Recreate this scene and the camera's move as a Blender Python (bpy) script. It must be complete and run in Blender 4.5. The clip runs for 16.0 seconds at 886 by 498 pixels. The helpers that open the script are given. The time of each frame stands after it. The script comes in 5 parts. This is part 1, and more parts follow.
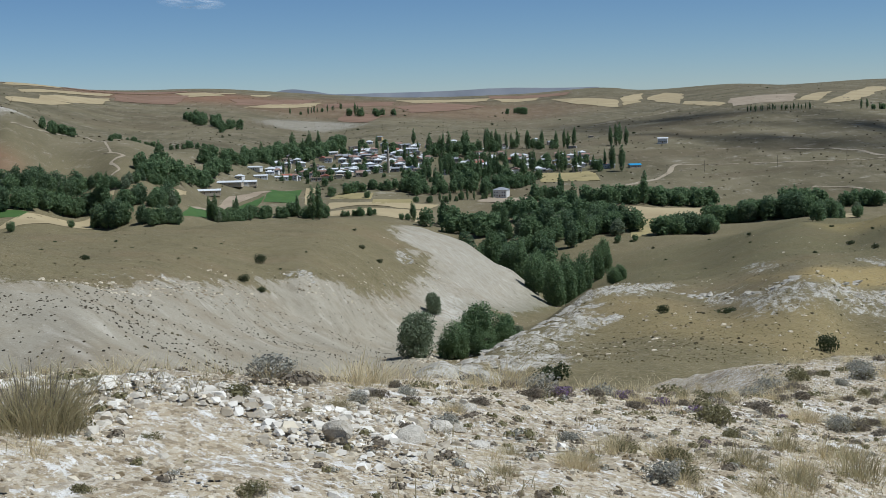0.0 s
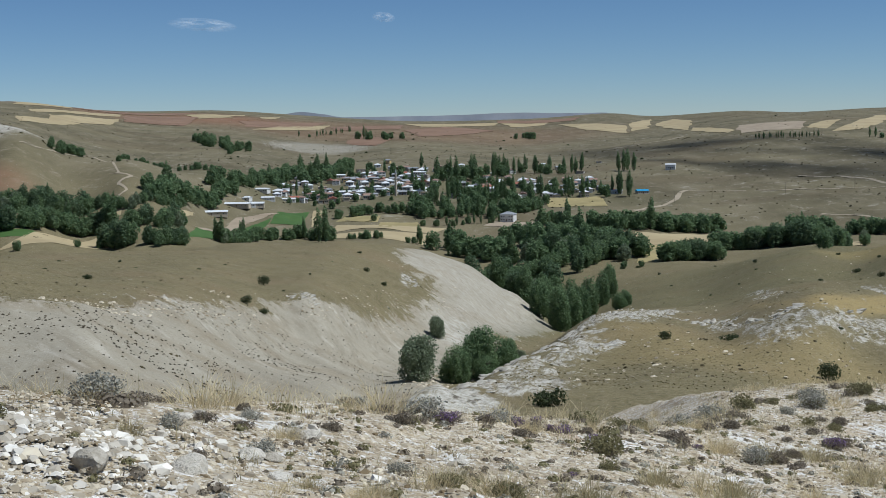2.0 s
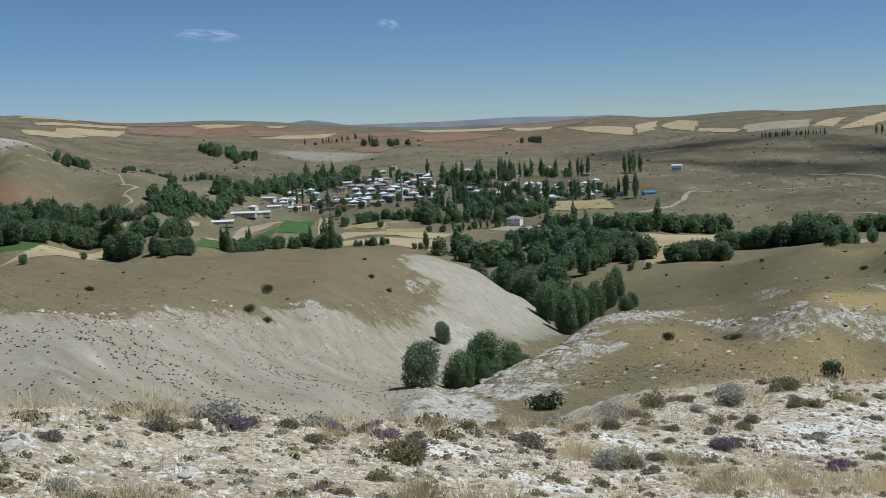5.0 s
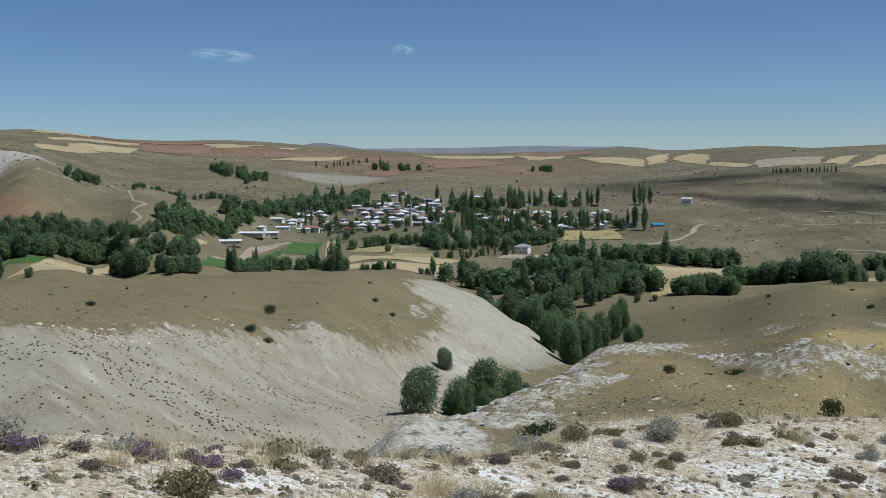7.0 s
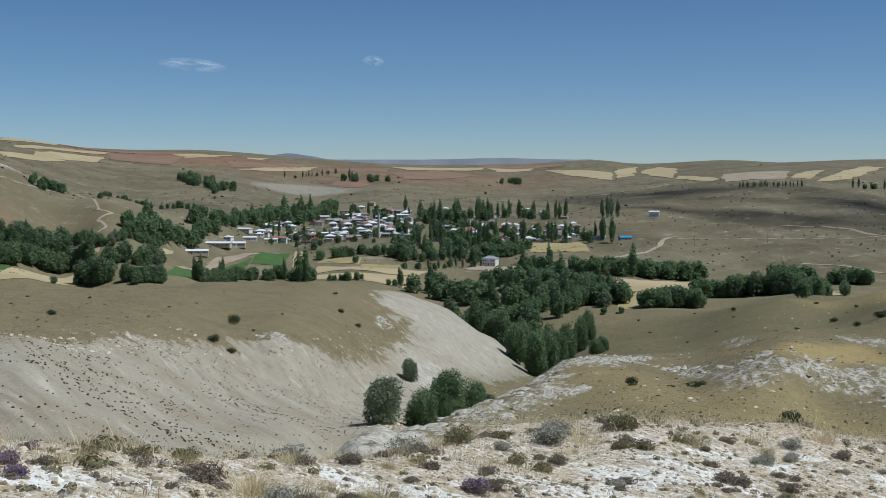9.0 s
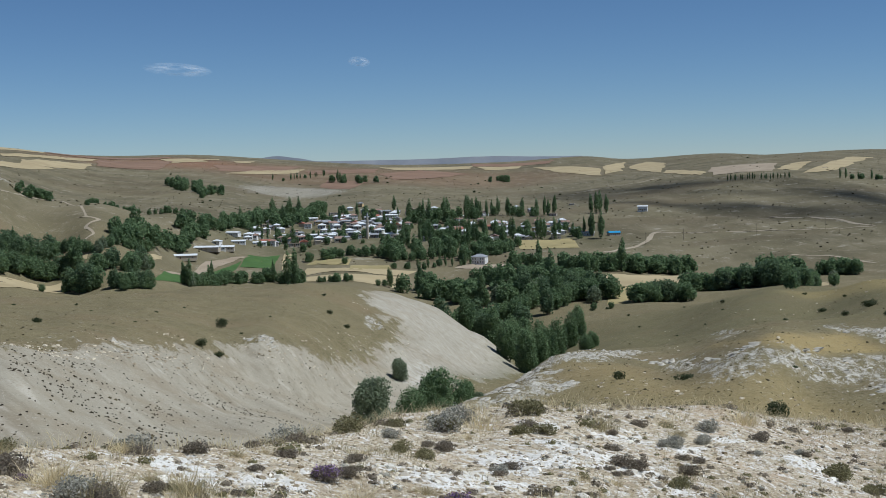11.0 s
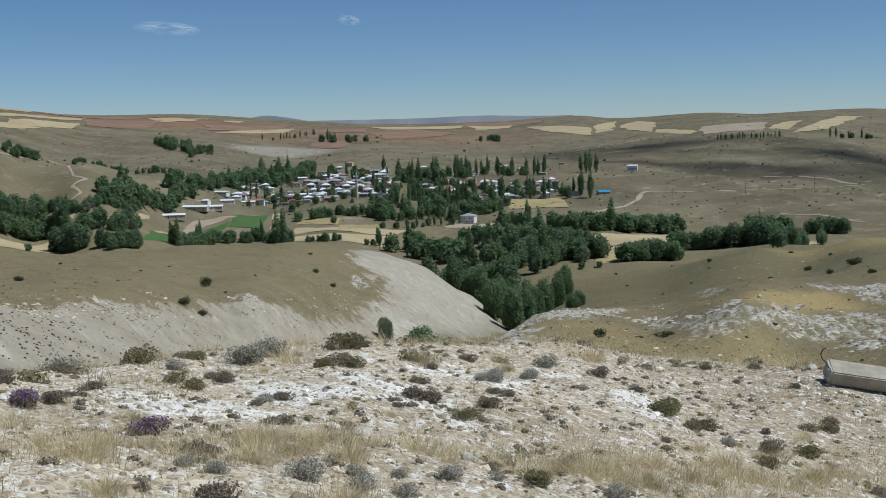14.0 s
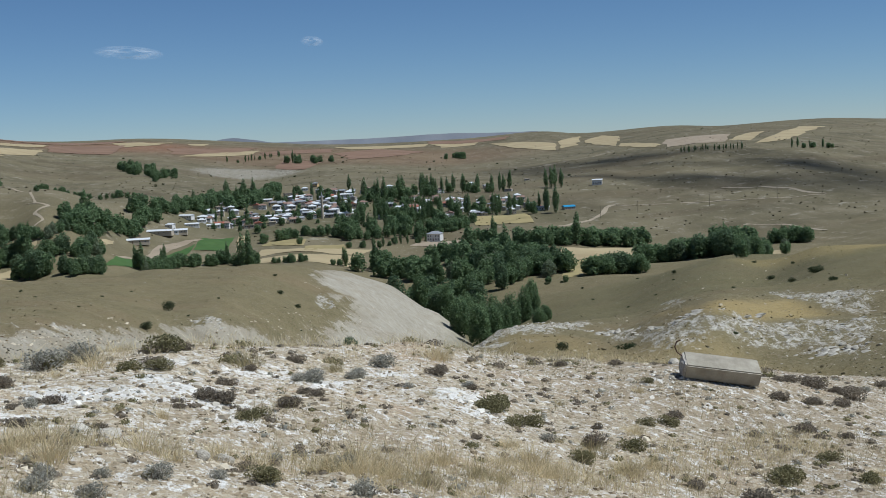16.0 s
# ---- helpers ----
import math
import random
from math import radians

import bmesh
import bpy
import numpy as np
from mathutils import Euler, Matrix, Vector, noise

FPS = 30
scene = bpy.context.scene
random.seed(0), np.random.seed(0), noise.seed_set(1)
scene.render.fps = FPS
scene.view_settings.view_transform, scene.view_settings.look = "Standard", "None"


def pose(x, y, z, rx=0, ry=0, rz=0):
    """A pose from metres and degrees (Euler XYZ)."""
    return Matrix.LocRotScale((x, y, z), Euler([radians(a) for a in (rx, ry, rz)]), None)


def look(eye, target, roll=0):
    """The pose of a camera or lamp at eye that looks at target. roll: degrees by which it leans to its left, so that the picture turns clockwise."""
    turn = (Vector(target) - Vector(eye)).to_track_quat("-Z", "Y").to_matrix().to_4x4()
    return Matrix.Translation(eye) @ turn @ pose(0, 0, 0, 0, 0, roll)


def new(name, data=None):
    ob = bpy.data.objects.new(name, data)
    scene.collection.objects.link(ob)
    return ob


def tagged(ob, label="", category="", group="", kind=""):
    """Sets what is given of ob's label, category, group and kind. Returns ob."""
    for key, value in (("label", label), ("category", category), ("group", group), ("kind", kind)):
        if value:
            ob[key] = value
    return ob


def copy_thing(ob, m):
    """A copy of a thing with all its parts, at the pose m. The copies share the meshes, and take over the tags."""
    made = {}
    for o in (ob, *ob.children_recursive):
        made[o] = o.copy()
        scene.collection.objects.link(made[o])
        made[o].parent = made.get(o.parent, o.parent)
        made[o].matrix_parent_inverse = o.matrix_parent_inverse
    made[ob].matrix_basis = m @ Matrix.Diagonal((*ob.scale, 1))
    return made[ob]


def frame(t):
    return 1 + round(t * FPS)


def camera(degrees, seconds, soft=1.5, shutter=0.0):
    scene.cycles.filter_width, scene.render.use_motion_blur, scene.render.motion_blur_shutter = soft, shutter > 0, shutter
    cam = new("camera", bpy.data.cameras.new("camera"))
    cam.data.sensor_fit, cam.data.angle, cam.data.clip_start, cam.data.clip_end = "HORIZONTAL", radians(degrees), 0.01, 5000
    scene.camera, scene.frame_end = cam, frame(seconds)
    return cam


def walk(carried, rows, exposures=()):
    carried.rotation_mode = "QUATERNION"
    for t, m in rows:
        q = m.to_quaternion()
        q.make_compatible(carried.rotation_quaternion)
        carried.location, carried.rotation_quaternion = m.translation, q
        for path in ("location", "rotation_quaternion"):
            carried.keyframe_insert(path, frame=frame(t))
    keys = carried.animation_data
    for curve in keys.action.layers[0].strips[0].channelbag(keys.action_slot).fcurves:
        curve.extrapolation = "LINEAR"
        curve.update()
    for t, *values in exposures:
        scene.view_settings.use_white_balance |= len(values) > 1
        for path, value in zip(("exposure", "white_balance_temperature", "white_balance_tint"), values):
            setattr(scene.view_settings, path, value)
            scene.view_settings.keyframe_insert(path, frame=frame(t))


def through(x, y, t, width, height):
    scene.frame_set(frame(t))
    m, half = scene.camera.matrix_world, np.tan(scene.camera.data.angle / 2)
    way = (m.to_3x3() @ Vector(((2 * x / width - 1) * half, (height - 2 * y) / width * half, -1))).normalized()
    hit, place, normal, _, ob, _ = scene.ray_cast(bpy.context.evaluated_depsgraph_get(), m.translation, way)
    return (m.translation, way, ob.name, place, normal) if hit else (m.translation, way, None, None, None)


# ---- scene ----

# ---------------------------------------------------------------- camera
cam = camera(39.20, 16.0, soft=0.8)
# seconds, place, yaw (to the left), pitch, roll
PATH = [
    (0.0, -3.492, -2.998, 0.817, -1.112, -7.133, -1.645),
    (0.5, -3.254, -2.800, 0.764, -1.177, -8.147, -1.936),
    (1.0, -3.010, -2.641, 0.722, -1.008, -8.127, -0.665),
    (1.5, -2.756, -2.486, 0.680, -0.982, -7.473, -0.383),
    (2.0, -2.507, -2.296, 0.624, -0.780, -6.028, -1.055),
    (2.5, -2.267, -2.144, 0.569, -0.580, -5.859, -0.866),
    (3.0, -2.029, -1.977, 0.519, -0.545, -5.836, -1.450),
    (3.5, -1.789, -1.828, 0.470, -0.481, -5.973, -1.880),
    (4.0, -1.552, -1.661, 0.412, -0.543, -5.825, -2.190),
    (4.2, -1.462, -1.586, 0.394, -0.536, -5.911, -2.437),
    (6.3, -0.379, -0.610, 0.097, -0.203, -4.944, -0.700),
    (6.5, -0.285, -0.539, 0.072, -0.274, -4.777, -0.376),
    (7.0, 0.000, 0.000, -0.000, 0.000, -4.541, -0.492),
    (7.5, 0.230, 0.137, -0.048, -0.274, -4.601, -0.840),
    (8.0, 0.462, 0.253, -0.100, -1.083, -4.274, -0.773),
    (8.5, 0.664, 0.353, -0.145, -1.297, -4.028, -0.540),
    (9.0, 0.884, 0.459, -0.210, -1.433, -4.011, -0.001),
    (9.2, 0.952, 0.519, -0.234, -1.656, -3.979, 0.256),
    (11.3, 2.051, 1.044, -0.495, -1.884, -4.069, -1.337),
    (11.5, 2.151, 1.087, -0.521, -1.889, -4.524, -1.250),
    (12.0, 2.406, 1.190, -0.586, -1.917, -4.799, -0.250),
    (12.5, 2.675, 1.309, -0.661, -1.936, -4.867, 0.997),
    (13.0, 2.959, 1.424, -0.738, -1.527, -5.219, 2.003),
    (13.5, 3.301, 1.533, -0.828, -1.557, -5.534, 1.386),
    (14.0, 3.630, 1.659, -0.901, -2.227, -5.901, -1.263),
    (14.5, 3.973, 1.801, -0.999, -3.242, -5.980, -1.270),
    (15.0, 4.328, 1.917, -1.078, -3.976, -5.965, -1.205),
    (15.5, 4.676, 2.039, -1.161, -4.323, -6.053, -2.454),
    (16.0, 5.000, 2.135, -1.233, -3.707, -5.107, -2.514),
]
walk(cam, [(t, pose(x, y, z, 0, 0, yaw) @ pose(0, 0, 0, 90 + pitch, 0, 0) @ pose(0, 0, 0, 0, 0, roll))
           for t, x, y, z, yaw, pitch, roll in PATH],
     exposures=[(0.0, 0.12, 5650, 6.5), (16.0, 0.12, 5650, 6.5)])

# ---------------------------------------------------------------- sky and sun
SUN_EL, SUN_AZ = radians(60), radians(104)      # azimuth from +y towards +x
world = bpy.data.worlds.new("sky")
scene.world = world
world.use_nodes = True
wn = world.node_tree
wn.nodes.clear()
sky = wn.nodes.new("ShaderNodeTexSky")
sky.sky_type, sky.sun_disc = "NISHITA", False
sky.sun_elevation, sky.sun_rotation = SUN_EL, SUN_AZ
sky.altitude, sky.air_density, sky.dust_density, sky.ozone_density = 1800, 0.78, 0.0, 6.5
bg = wn.nodes.new("ShaderNodeBackground")
bg.inputs["Strength"].default_value = 0.060
wout = wn.nodes.new("ShaderNodeOutputWorld")
hue = wn.nodes.new("ShaderNodeMixRGB")
hue.blend_type, hue.inputs[0].default_value, hue.inputs[2].default_value = "MULTIPLY", 1.0, (1.035, 1.005, 0.945, 1)
wn.links.new(sky.outputs[0], hue.inputs[1])
wn.links.new(hue.outputs[0], bg.inputs[0])
wn.links.new(bg.outputs[0], wout.inputs[0])

sun_data = bpy.data.lights.new("sun", "SUN")
sun_data.energy, sun_data.angle, sun_data.color = 3.7, radians(0.53), (1.0, 0.95, 0.87)
sun = new("sun", sun_data)
sun_way = Vector((math.sin(SUN_AZ) * math.cos(SUN_EL), math.cos(SUN_AZ) * math.cos(SUN_EL), math.sin(SUN_EL)))
sun.matrix_world = look(sun_way * 900, (0, 0, 0))

# the cloud out of view whose shadow lies on the plain is built with the other clouds

# ---------------------------------------------------------------- the lie of the land
def lattice(ix, iy, seed):
    h = (ix.astype(np.int64) * 374761393 + iy.astype(np.int64) * 668265263 + seed * 1442695041) & 0xFFFFFFFF
    h = ((h ^ (h >> 13)) * 1274126177) & 0xFFFFFFFF
    return ((h ^ (h >> 16)) & 0xFFFF) / 32767.5 - 1.0


def rough(x, y, size, seed=0, octaves=3):
    """Fractal noise about 0 with lumps of that size in metres."""
    x, y = np.asarray(x, float), np.asarray(y, float)
    total, gain = 0.0, 1.0
    for k in range(octaves):
        px, py = x / size * 2 ** k, y / size * 2 ** k
        ix, iy = np.floor(px), np.floor(py)
        fx, fy = px - ix, py - iy
        fx, fy = fx * fx * (3 - 2 * fx), fy * fy * (3 - 2 * fy)
        a, b = lattice(ix, iy, seed + k), lattice(ix + 1, iy, seed + k)
        c, d = lattice(ix, iy + 1, seed + k), lattice(ix + 1, iy + 1, seed + k)
        total = total + gain * (a + (b - a) * fx + (c - a) * fy + (a - b - c + d) * fx * fy)
        gain *= 0.5
    return total


def step(a, b, v):
    s = np.clip((v - a) / (b - a), 0, 1)
    return s * s * (3 - 2 * s)


# spot heights of the land: x, y, z
GRASS_HILL = [(-77, 267, -33), (-74, 306, -36), (-46, 330, -43), (-22, 404, -49), (-32, 295, -45), (-41, 274, -42),
              (-131, 400, -41), (-105, 440, -44), (-71, 480, -46), (-38, 500, -48), (-21, 520, -51), (-2, 540, -57), (-10, 422, -55),
              (-6, 407, -57), (-170, 500, -56), (-120, 560, -60), (-60, 610, -68), (-15, 640, -74), (-150, 330, -33), (-50, 400, -44)]
PALE_SLOPE = [(-52, 222, -32), (-46, 178, -30), (-43, 146, -24.5), (-42, 202, -35), (-42, 234, -38), (-36, 211, -40),
              (-32, 277, -48), (-17, 301, -57), (-17, 178, -39.5), (-20, 320, -52), (-75, 230, -29), (-65, 160, -24)]
GULLY = [(0, 360, -64), (14, 356, -66), (18, 243, -48.5), (-4, 232, -49), (33, 331, -62), (20, 464, -67), (28, 446, -73),
         (17, 540, -65), (34, 500, -71), (41, 455, -77.5), (50, 480, -83), (40, 560, -84), (20, 610, -82), (-40, 100, -27), (35, 100, -27),
         (-6, 140, -41), (-5, 180, -45), (2, 205, -47), (10, 290, -58), (45, 400, -72)]
RIGHT_SPUR = [(27, 200, -38), (36, 194, -36), (46, 195, -36), (53, 194, -33), (54, 245, -42), (60, 187, -31), (45, 140, -31),
              (77, 279, -41), (99, 270, -39), (46, 317, -52), (135, 392, -51), (91, 410, -61), (67, 435, -69), (145, 470, -52),
              (106, 570, -76), (135, 520, -61), (79, 566, -80), (58, 173, -34), (165, 430, -46), (95, 180, -30), (110, 330, -46),
              (160, 600, -72), (220, 560, -66), (123, 640, -78)]
SPUR_RIDGE = [(0.8, 125, -27.8), (5.1, 152, -31.8), (11.1, 180, -35.7), (18.5, 208, -39.1), (25.3, 235, -41.5), (33.7, 268, -43.4), (45.8, 290, -45.7), (58.9, 310, -48.4)]
SPUR_FOOT = [(-14, 70, -22.5), (0, 70, -22), (14, 72, -23), (30, 76, -24.5), (-4, 84, -22.8), (6, 86, -23), (-2.3, 105, -23.1), (-4.4, 98, -22.6), (0.6, 100, -23.4), (4.1, 108, -24.8), (8.1, 108, -25.3), (13.3, 114, -25.7), (18.2, 126, -27.7), (19.8, 118, -26.3), (28.9, 122, -27.3), (18.7, 160, -33.1), (13.3, 135, -29.2)]
VALLEY = [(-165, 580, -60), (-167, 648, -63), (-28, 717, -74), (-8, 821, -79), (26, 900, -76), (70, 1000, -70), (-93, 952, -70),
          (-152, 870, -63.5), (174, 1001, -69), (208, 1027, -68), (150, 735, -82), (230, 740, -77), (-38, 1200, -54),
          (0, 1350, -46), (235, 1190, -55), (-240, 620, -61), (330, 780, -70), (60, 650, -84), (-120, 800, -72), (350, 1000, -62)]
FAR_HILLS = [(-262, 800, -13), (-221, 880, -26), (-186, 900, -36), (-165, 950, -43), (-181, 740, -38), (-330, 1180, -30), (-260, 1250, -42), (-205, 1000, -38),
             (-200, 700, -56), (-270, 690, -48), (-290, 1806, -18), (-196, 2314, -14),
             (-71, 2161, -25), (-493, 1745, 10), (-122, 1608, -47), (67, 1582, -46), (-754, 2300, 44), (-445, 2600, 18),
             (-60, 2900, -7), (200, 2900, -9), (430, 2700, -2), (197, 2378, -37), (407, 2300, -25), (388, 1386, -32),
             (428, 1173, -44), (700, 2700, 2), (1050, 2700, 2), (-950, 2800, 36),
             (-640, 2850, 26), (-300, 2900, 12), (500, 2900, -4), (850, 2900, -2), (1250, 2900, -2)]
SPOTS = np.array(GRASS_HILL + PALE_SLOPE + GULLY + RIGHT_SPUR + SPUR_RIDGE + SPUR_FOOT + VALLEY + FAR_HILLS, float)


def chart(x, y):
    d = np.maximum(y, 20) + 30.0
    return np.stack([np.clip(5.0 * x / d, -2.7, 2.7), np.log(d)], -1)


def kernel(a, b):
    r2 = ((a[:, None, :] - b[None, :, :]) ** 2).sum(-1)
    return r2 * np.log(r2 + 1e-9)


def fit_land():
    c = chart(SPOTS[:, 0], SPOTS[:, 1])
    n = len(c)
    slope = SPOTS[:, 2] / (SPOTS[:, 1] + 30.0)
    m = np.zeros((n + 3, n + 3))
    m[:n, :n] = kernel(c, c) + np.eye(n) * 0.001
    m[:n, n], m[:n, n + 1:] = 1, c
    m[n, :n], m[n + 1:, :n] = 1, c.T
    return c, np.linalg.solve(m, np.concatenate([slope, np.zeros(3)]))


LAND_C, LAND_W = fit_land()


# swells of the hillside above its even slope: heights on a grid of centres
SWELL_X, SWELL_Y = (-4.0, 0.0, 4.0, 8.0), (3.0, 7.0, 11.0, 15.0)
SWELLS = [(0.182, -0.093, -0.153, -0.101), (-0.16, 0.01, -0.06, -0.126), (0.228, -0.209, -0.103, -0.421), (-0.13, -0.424, 0.226, -0.022)]


def brow_line(x):
    """Where the hillside tips over into the gully."""
    return np.where(x < 0, 9.5 + 0.88 * x, np.minimum(9.5 + 2.6 * x, 13.2 + 0.45 * x))


def near_slope(x, y):
    """The stony hillside in front of the track."""
    xc = np.clip(x, -30, 70)
    edge = y - np.clip(brow_line(xc), 2.5, 60)
    fall = 0.5 * (edge + np.sqrt(edge * edge + 0.7))
    z = -1.289 + -0.156 * xc + -0.083 * np.maximum(y, -12) - 0.22 * fall
    for row, cy in zip(SWELLS, SWELL_Y):
        for h, cx in zip(row, SWELL_X):
            z = z + h * np.exp(-((x - cx) ** 2 + (y - cy) ** 2) / 15.68)
    return z


def far_land(x, y):
    q = chart(x, y)
    out = np.empty(len(q))
    n = len(LAND_C)
    for i in range(0, len(q), 20000):
        s = q[i:i + 20000]
        out[i:i + 20000] = kernel(s, LAND_C) @ LAND_W[:n] + LAND_W[n] + s @ LAND_W[n + 1:]
    return out * (np.maximum(y, 20) + 30.0)


def land(x, y, fine=True):
    """Height of the ground."""
    x, y = np.atleast_1d(np.asarray(x, float)), np.atleast_1d(np.asarray(y, float))
    k = step(34, 86, np.hypot(x * 0.7, y))
    k = np.where(y < 20, k * step(5, 20, y), k)
    z = near_slope(x, y) * (1 - k)
    m = k > 0
    if m.any():
        z[m] += k[m] * far_land(x[m], y[m])
    far = step(2950, 3300, y)
    z = z * (1 - far) + far * (-75)
    z += 0.15 * np.exp(-((x + 4.65) / 0.8) ** 2 - ((y - 3.0) / 0.55) ** 2)      # heap of rubble beside the track
    z += 0.20 * np.exp(-((x - 8.7) / 1.1) ** 2 - ((y - 14.8) / 1.0) ** 2)
    near = np.hypot(x, y) < 40
    if near.any():      # hummocks and ruts of the stony ground
        z[near] += 0.035 * rough(x[near], y[near], 0.8, 211, 2) + 0.016 * rough(x[near], y[near], 0.2, 215, 2)
    if fine:
        d = np.hypot(x, y)
        z += rough(x, y, 1.1, 3, 4) * 0.05 * step(60, 5, d)
        z += rough(x, y, 34, 11, 4) * 1.1 * step(60, 260, d) * step(2600, 1200, d)
        z += rough(x, y, 6, 17, 3) * 0.16 * step(70, 130, d) * step(700, 300, d)
    return z

# ---------------------------------------------------------------- materials
class Nodes:
    """A short hand for node trees."""

    def __init__(self, name, roughness=0.9):
        self.mat = bpy.data.materials.new(name)
        self.mat.use_nodes = True
        self.tree = self.mat.node_tree
        self.bsdf = self.tree.nodes["Principled BSDF"]
        self.bsdf.inputs["Roughness"].default_value = roughness
        self.bsdf.inputs["Specular IOR Level"].default_value = 0.25
        self.where = self.add("ShaderNodeTexCoord").outputs["Object"]

    def add(self, kind, **props):
        n = self.tree.nodes.new(kind)
        for k, v in props.items():
            if k == "operation":
                n.operation = v
            elif k == "blend":
                n.blend_type = v
        return n

    def put(self, value, socket):
        if isinstance(value, bpy.types.NodeSocket):
            self.tree.links.new(value, socket)
        elif isinstance(value, tuple) and len(value) == 3 and socket.type == "RGBA":
            socket.default_value = (*value, 1)
        else:
            socket.default_value = value

    def noise(self, scale, detail=4, rough_=0.6, stretch=None):
        n = self.add("ShaderNodeTexNoise")
        n.inputs["Scale"].default_value, n.inputs["Detail"].default_value = scale, detail
        n.inputs["Roughness"].default_value = rough_
        src = self.where
        if stretch:
            m = self.add("ShaderNodeMapping")
            m.vector_type = "TEXTURE"
            m.inputs["Scale"].default_value = [1 / k for k in stretch[:3]]
            if len(stretch) > 3:
                m.inputs["Rotation"].default_value = (0, 0, stretch[3])
            self.put(self.where, m.inputs["Vector"])
            src = m.outputs[0]
        self.put(src, n.inputs["Vector"])
        return n.outputs["Fac"]

    def cells(self, scale, what="Color"):
        n = self.add("ShaderNodeTexVoronoi")
        n.inputs["Scale"].default_value = scale
        self.put(self.where, n.inputs["Vector"])
        return n.outputs[what]

    def span(self, v, a, b, c=0.0, d=1.0):
        n = self.add("ShaderNodeMapRange")
        n.inputs["From Min"].default_value, n.inputs["From Max"].default_value = a, b
        n.inputs["To Min"].default_value, n.inputs["To Max"].default_value = c, d
        self.put(v, n.inputs["Value"])
        return n.outputs[0]

    def sum(self, a, b, op="ADD"):
        n = self.add("ShaderNodeMath", operation=op)
        self.put(a, n.inputs[0])
        self.put(b, n.inputs[1])
        return n.outputs[0]

    def mix(self, f, a, b, blend="MIX"):
        n = self.add("ShaderNodeMixRGB", blend=blend)
        self.put(f, n.inputs[0])
        self.put(a, n.inputs[1])
        self.put(b, n.inputs[2])
        return n.outputs[0]

    def grey(self, c):
        n = self.add("ShaderNodeSeparateColor")
        self.put(c, n.inputs[0])
        return n.outputs[0]

    def random(self):
        return self.add("ShaderNodeObjectInfo").outputs["Random"]

    def island(self):
        return self.add("ShaderNodeNewGeometry").outputs["Random Per Island"]

    def attr(self, name):
        n = self.add("ShaderNodeAttribute")
        n.attribute_name = name
        s = self.add("ShaderNodeSeparateColor")
        self.put(n.outputs["Color"], s.inputs[0])
        return s.outputs

    def bump(self, height, strength, distance):
        n = self.add("ShaderNodeBump")
        n.inputs["Strength"].default_value, n.inputs["Distance"].default_value = strength, distance
        self.put(height, n.inputs["Height"])
        self.put(n.outputs[0], self.bsdf.inputs["Normal"])

    def done(self, colour):
        self.put(colour, self.bsdf.inputs["Base Color"])
        return self.mat


def two_tone(name, a, b, scale=3.0, roughness=0.9, bump=0.0, by=None, metallic=0.0):
    n = Nodes(name, roughness)
    n.bsdf.inputs["Metallic"].default_value = metallic
    f = n.noise(scale, 5)
    if by == "island":
        f = n.sum(n.span(f, 0.3, 0.7, -0.25, 0.25), n.island())
    elif by == "object":
        f = n.sum(n.span(f, 0.3, 0.7, -0.3, 0.3), n.random())
    else:
        f = n.span(f, 0.3, 0.7)
    if bump:
        n.bump(n.noise(scale * 3, 6), 0.6, bump)
    return n.done(n.mix(f, a, b))


def leafy(name, a, b, through=0.25):
    n = Nodes(name, 0.6)
    n.bsdf.inputs["Specular IOR Level"].default_value = 0.12
    colour = n.mix(n.sum(n.sum(n.island(), 0.75, "MULTIPLY"), n.sum(n.random(), 0.25, "MULTIPLY")), a, b)
    n.put(colour, n.bsdf.inputs["Base Color"])
    t = n.add("ShaderNodeBsdfTranslucent")
    n.put(colour, t.inputs["Color"])
    m = n.add("ShaderNodeMixShader")
    m.inputs[0].default_value = through
    out = n.tree.nodes["Material Output"]
    n.tree.links.new(n.bsdf.outputs[0], m.inputs[1])
    n.tree.links.new(t.outputs[0], m.inputs[2])
    n.tree.links.new(m.outputs[0], out.inputs[0])
    return n.mat


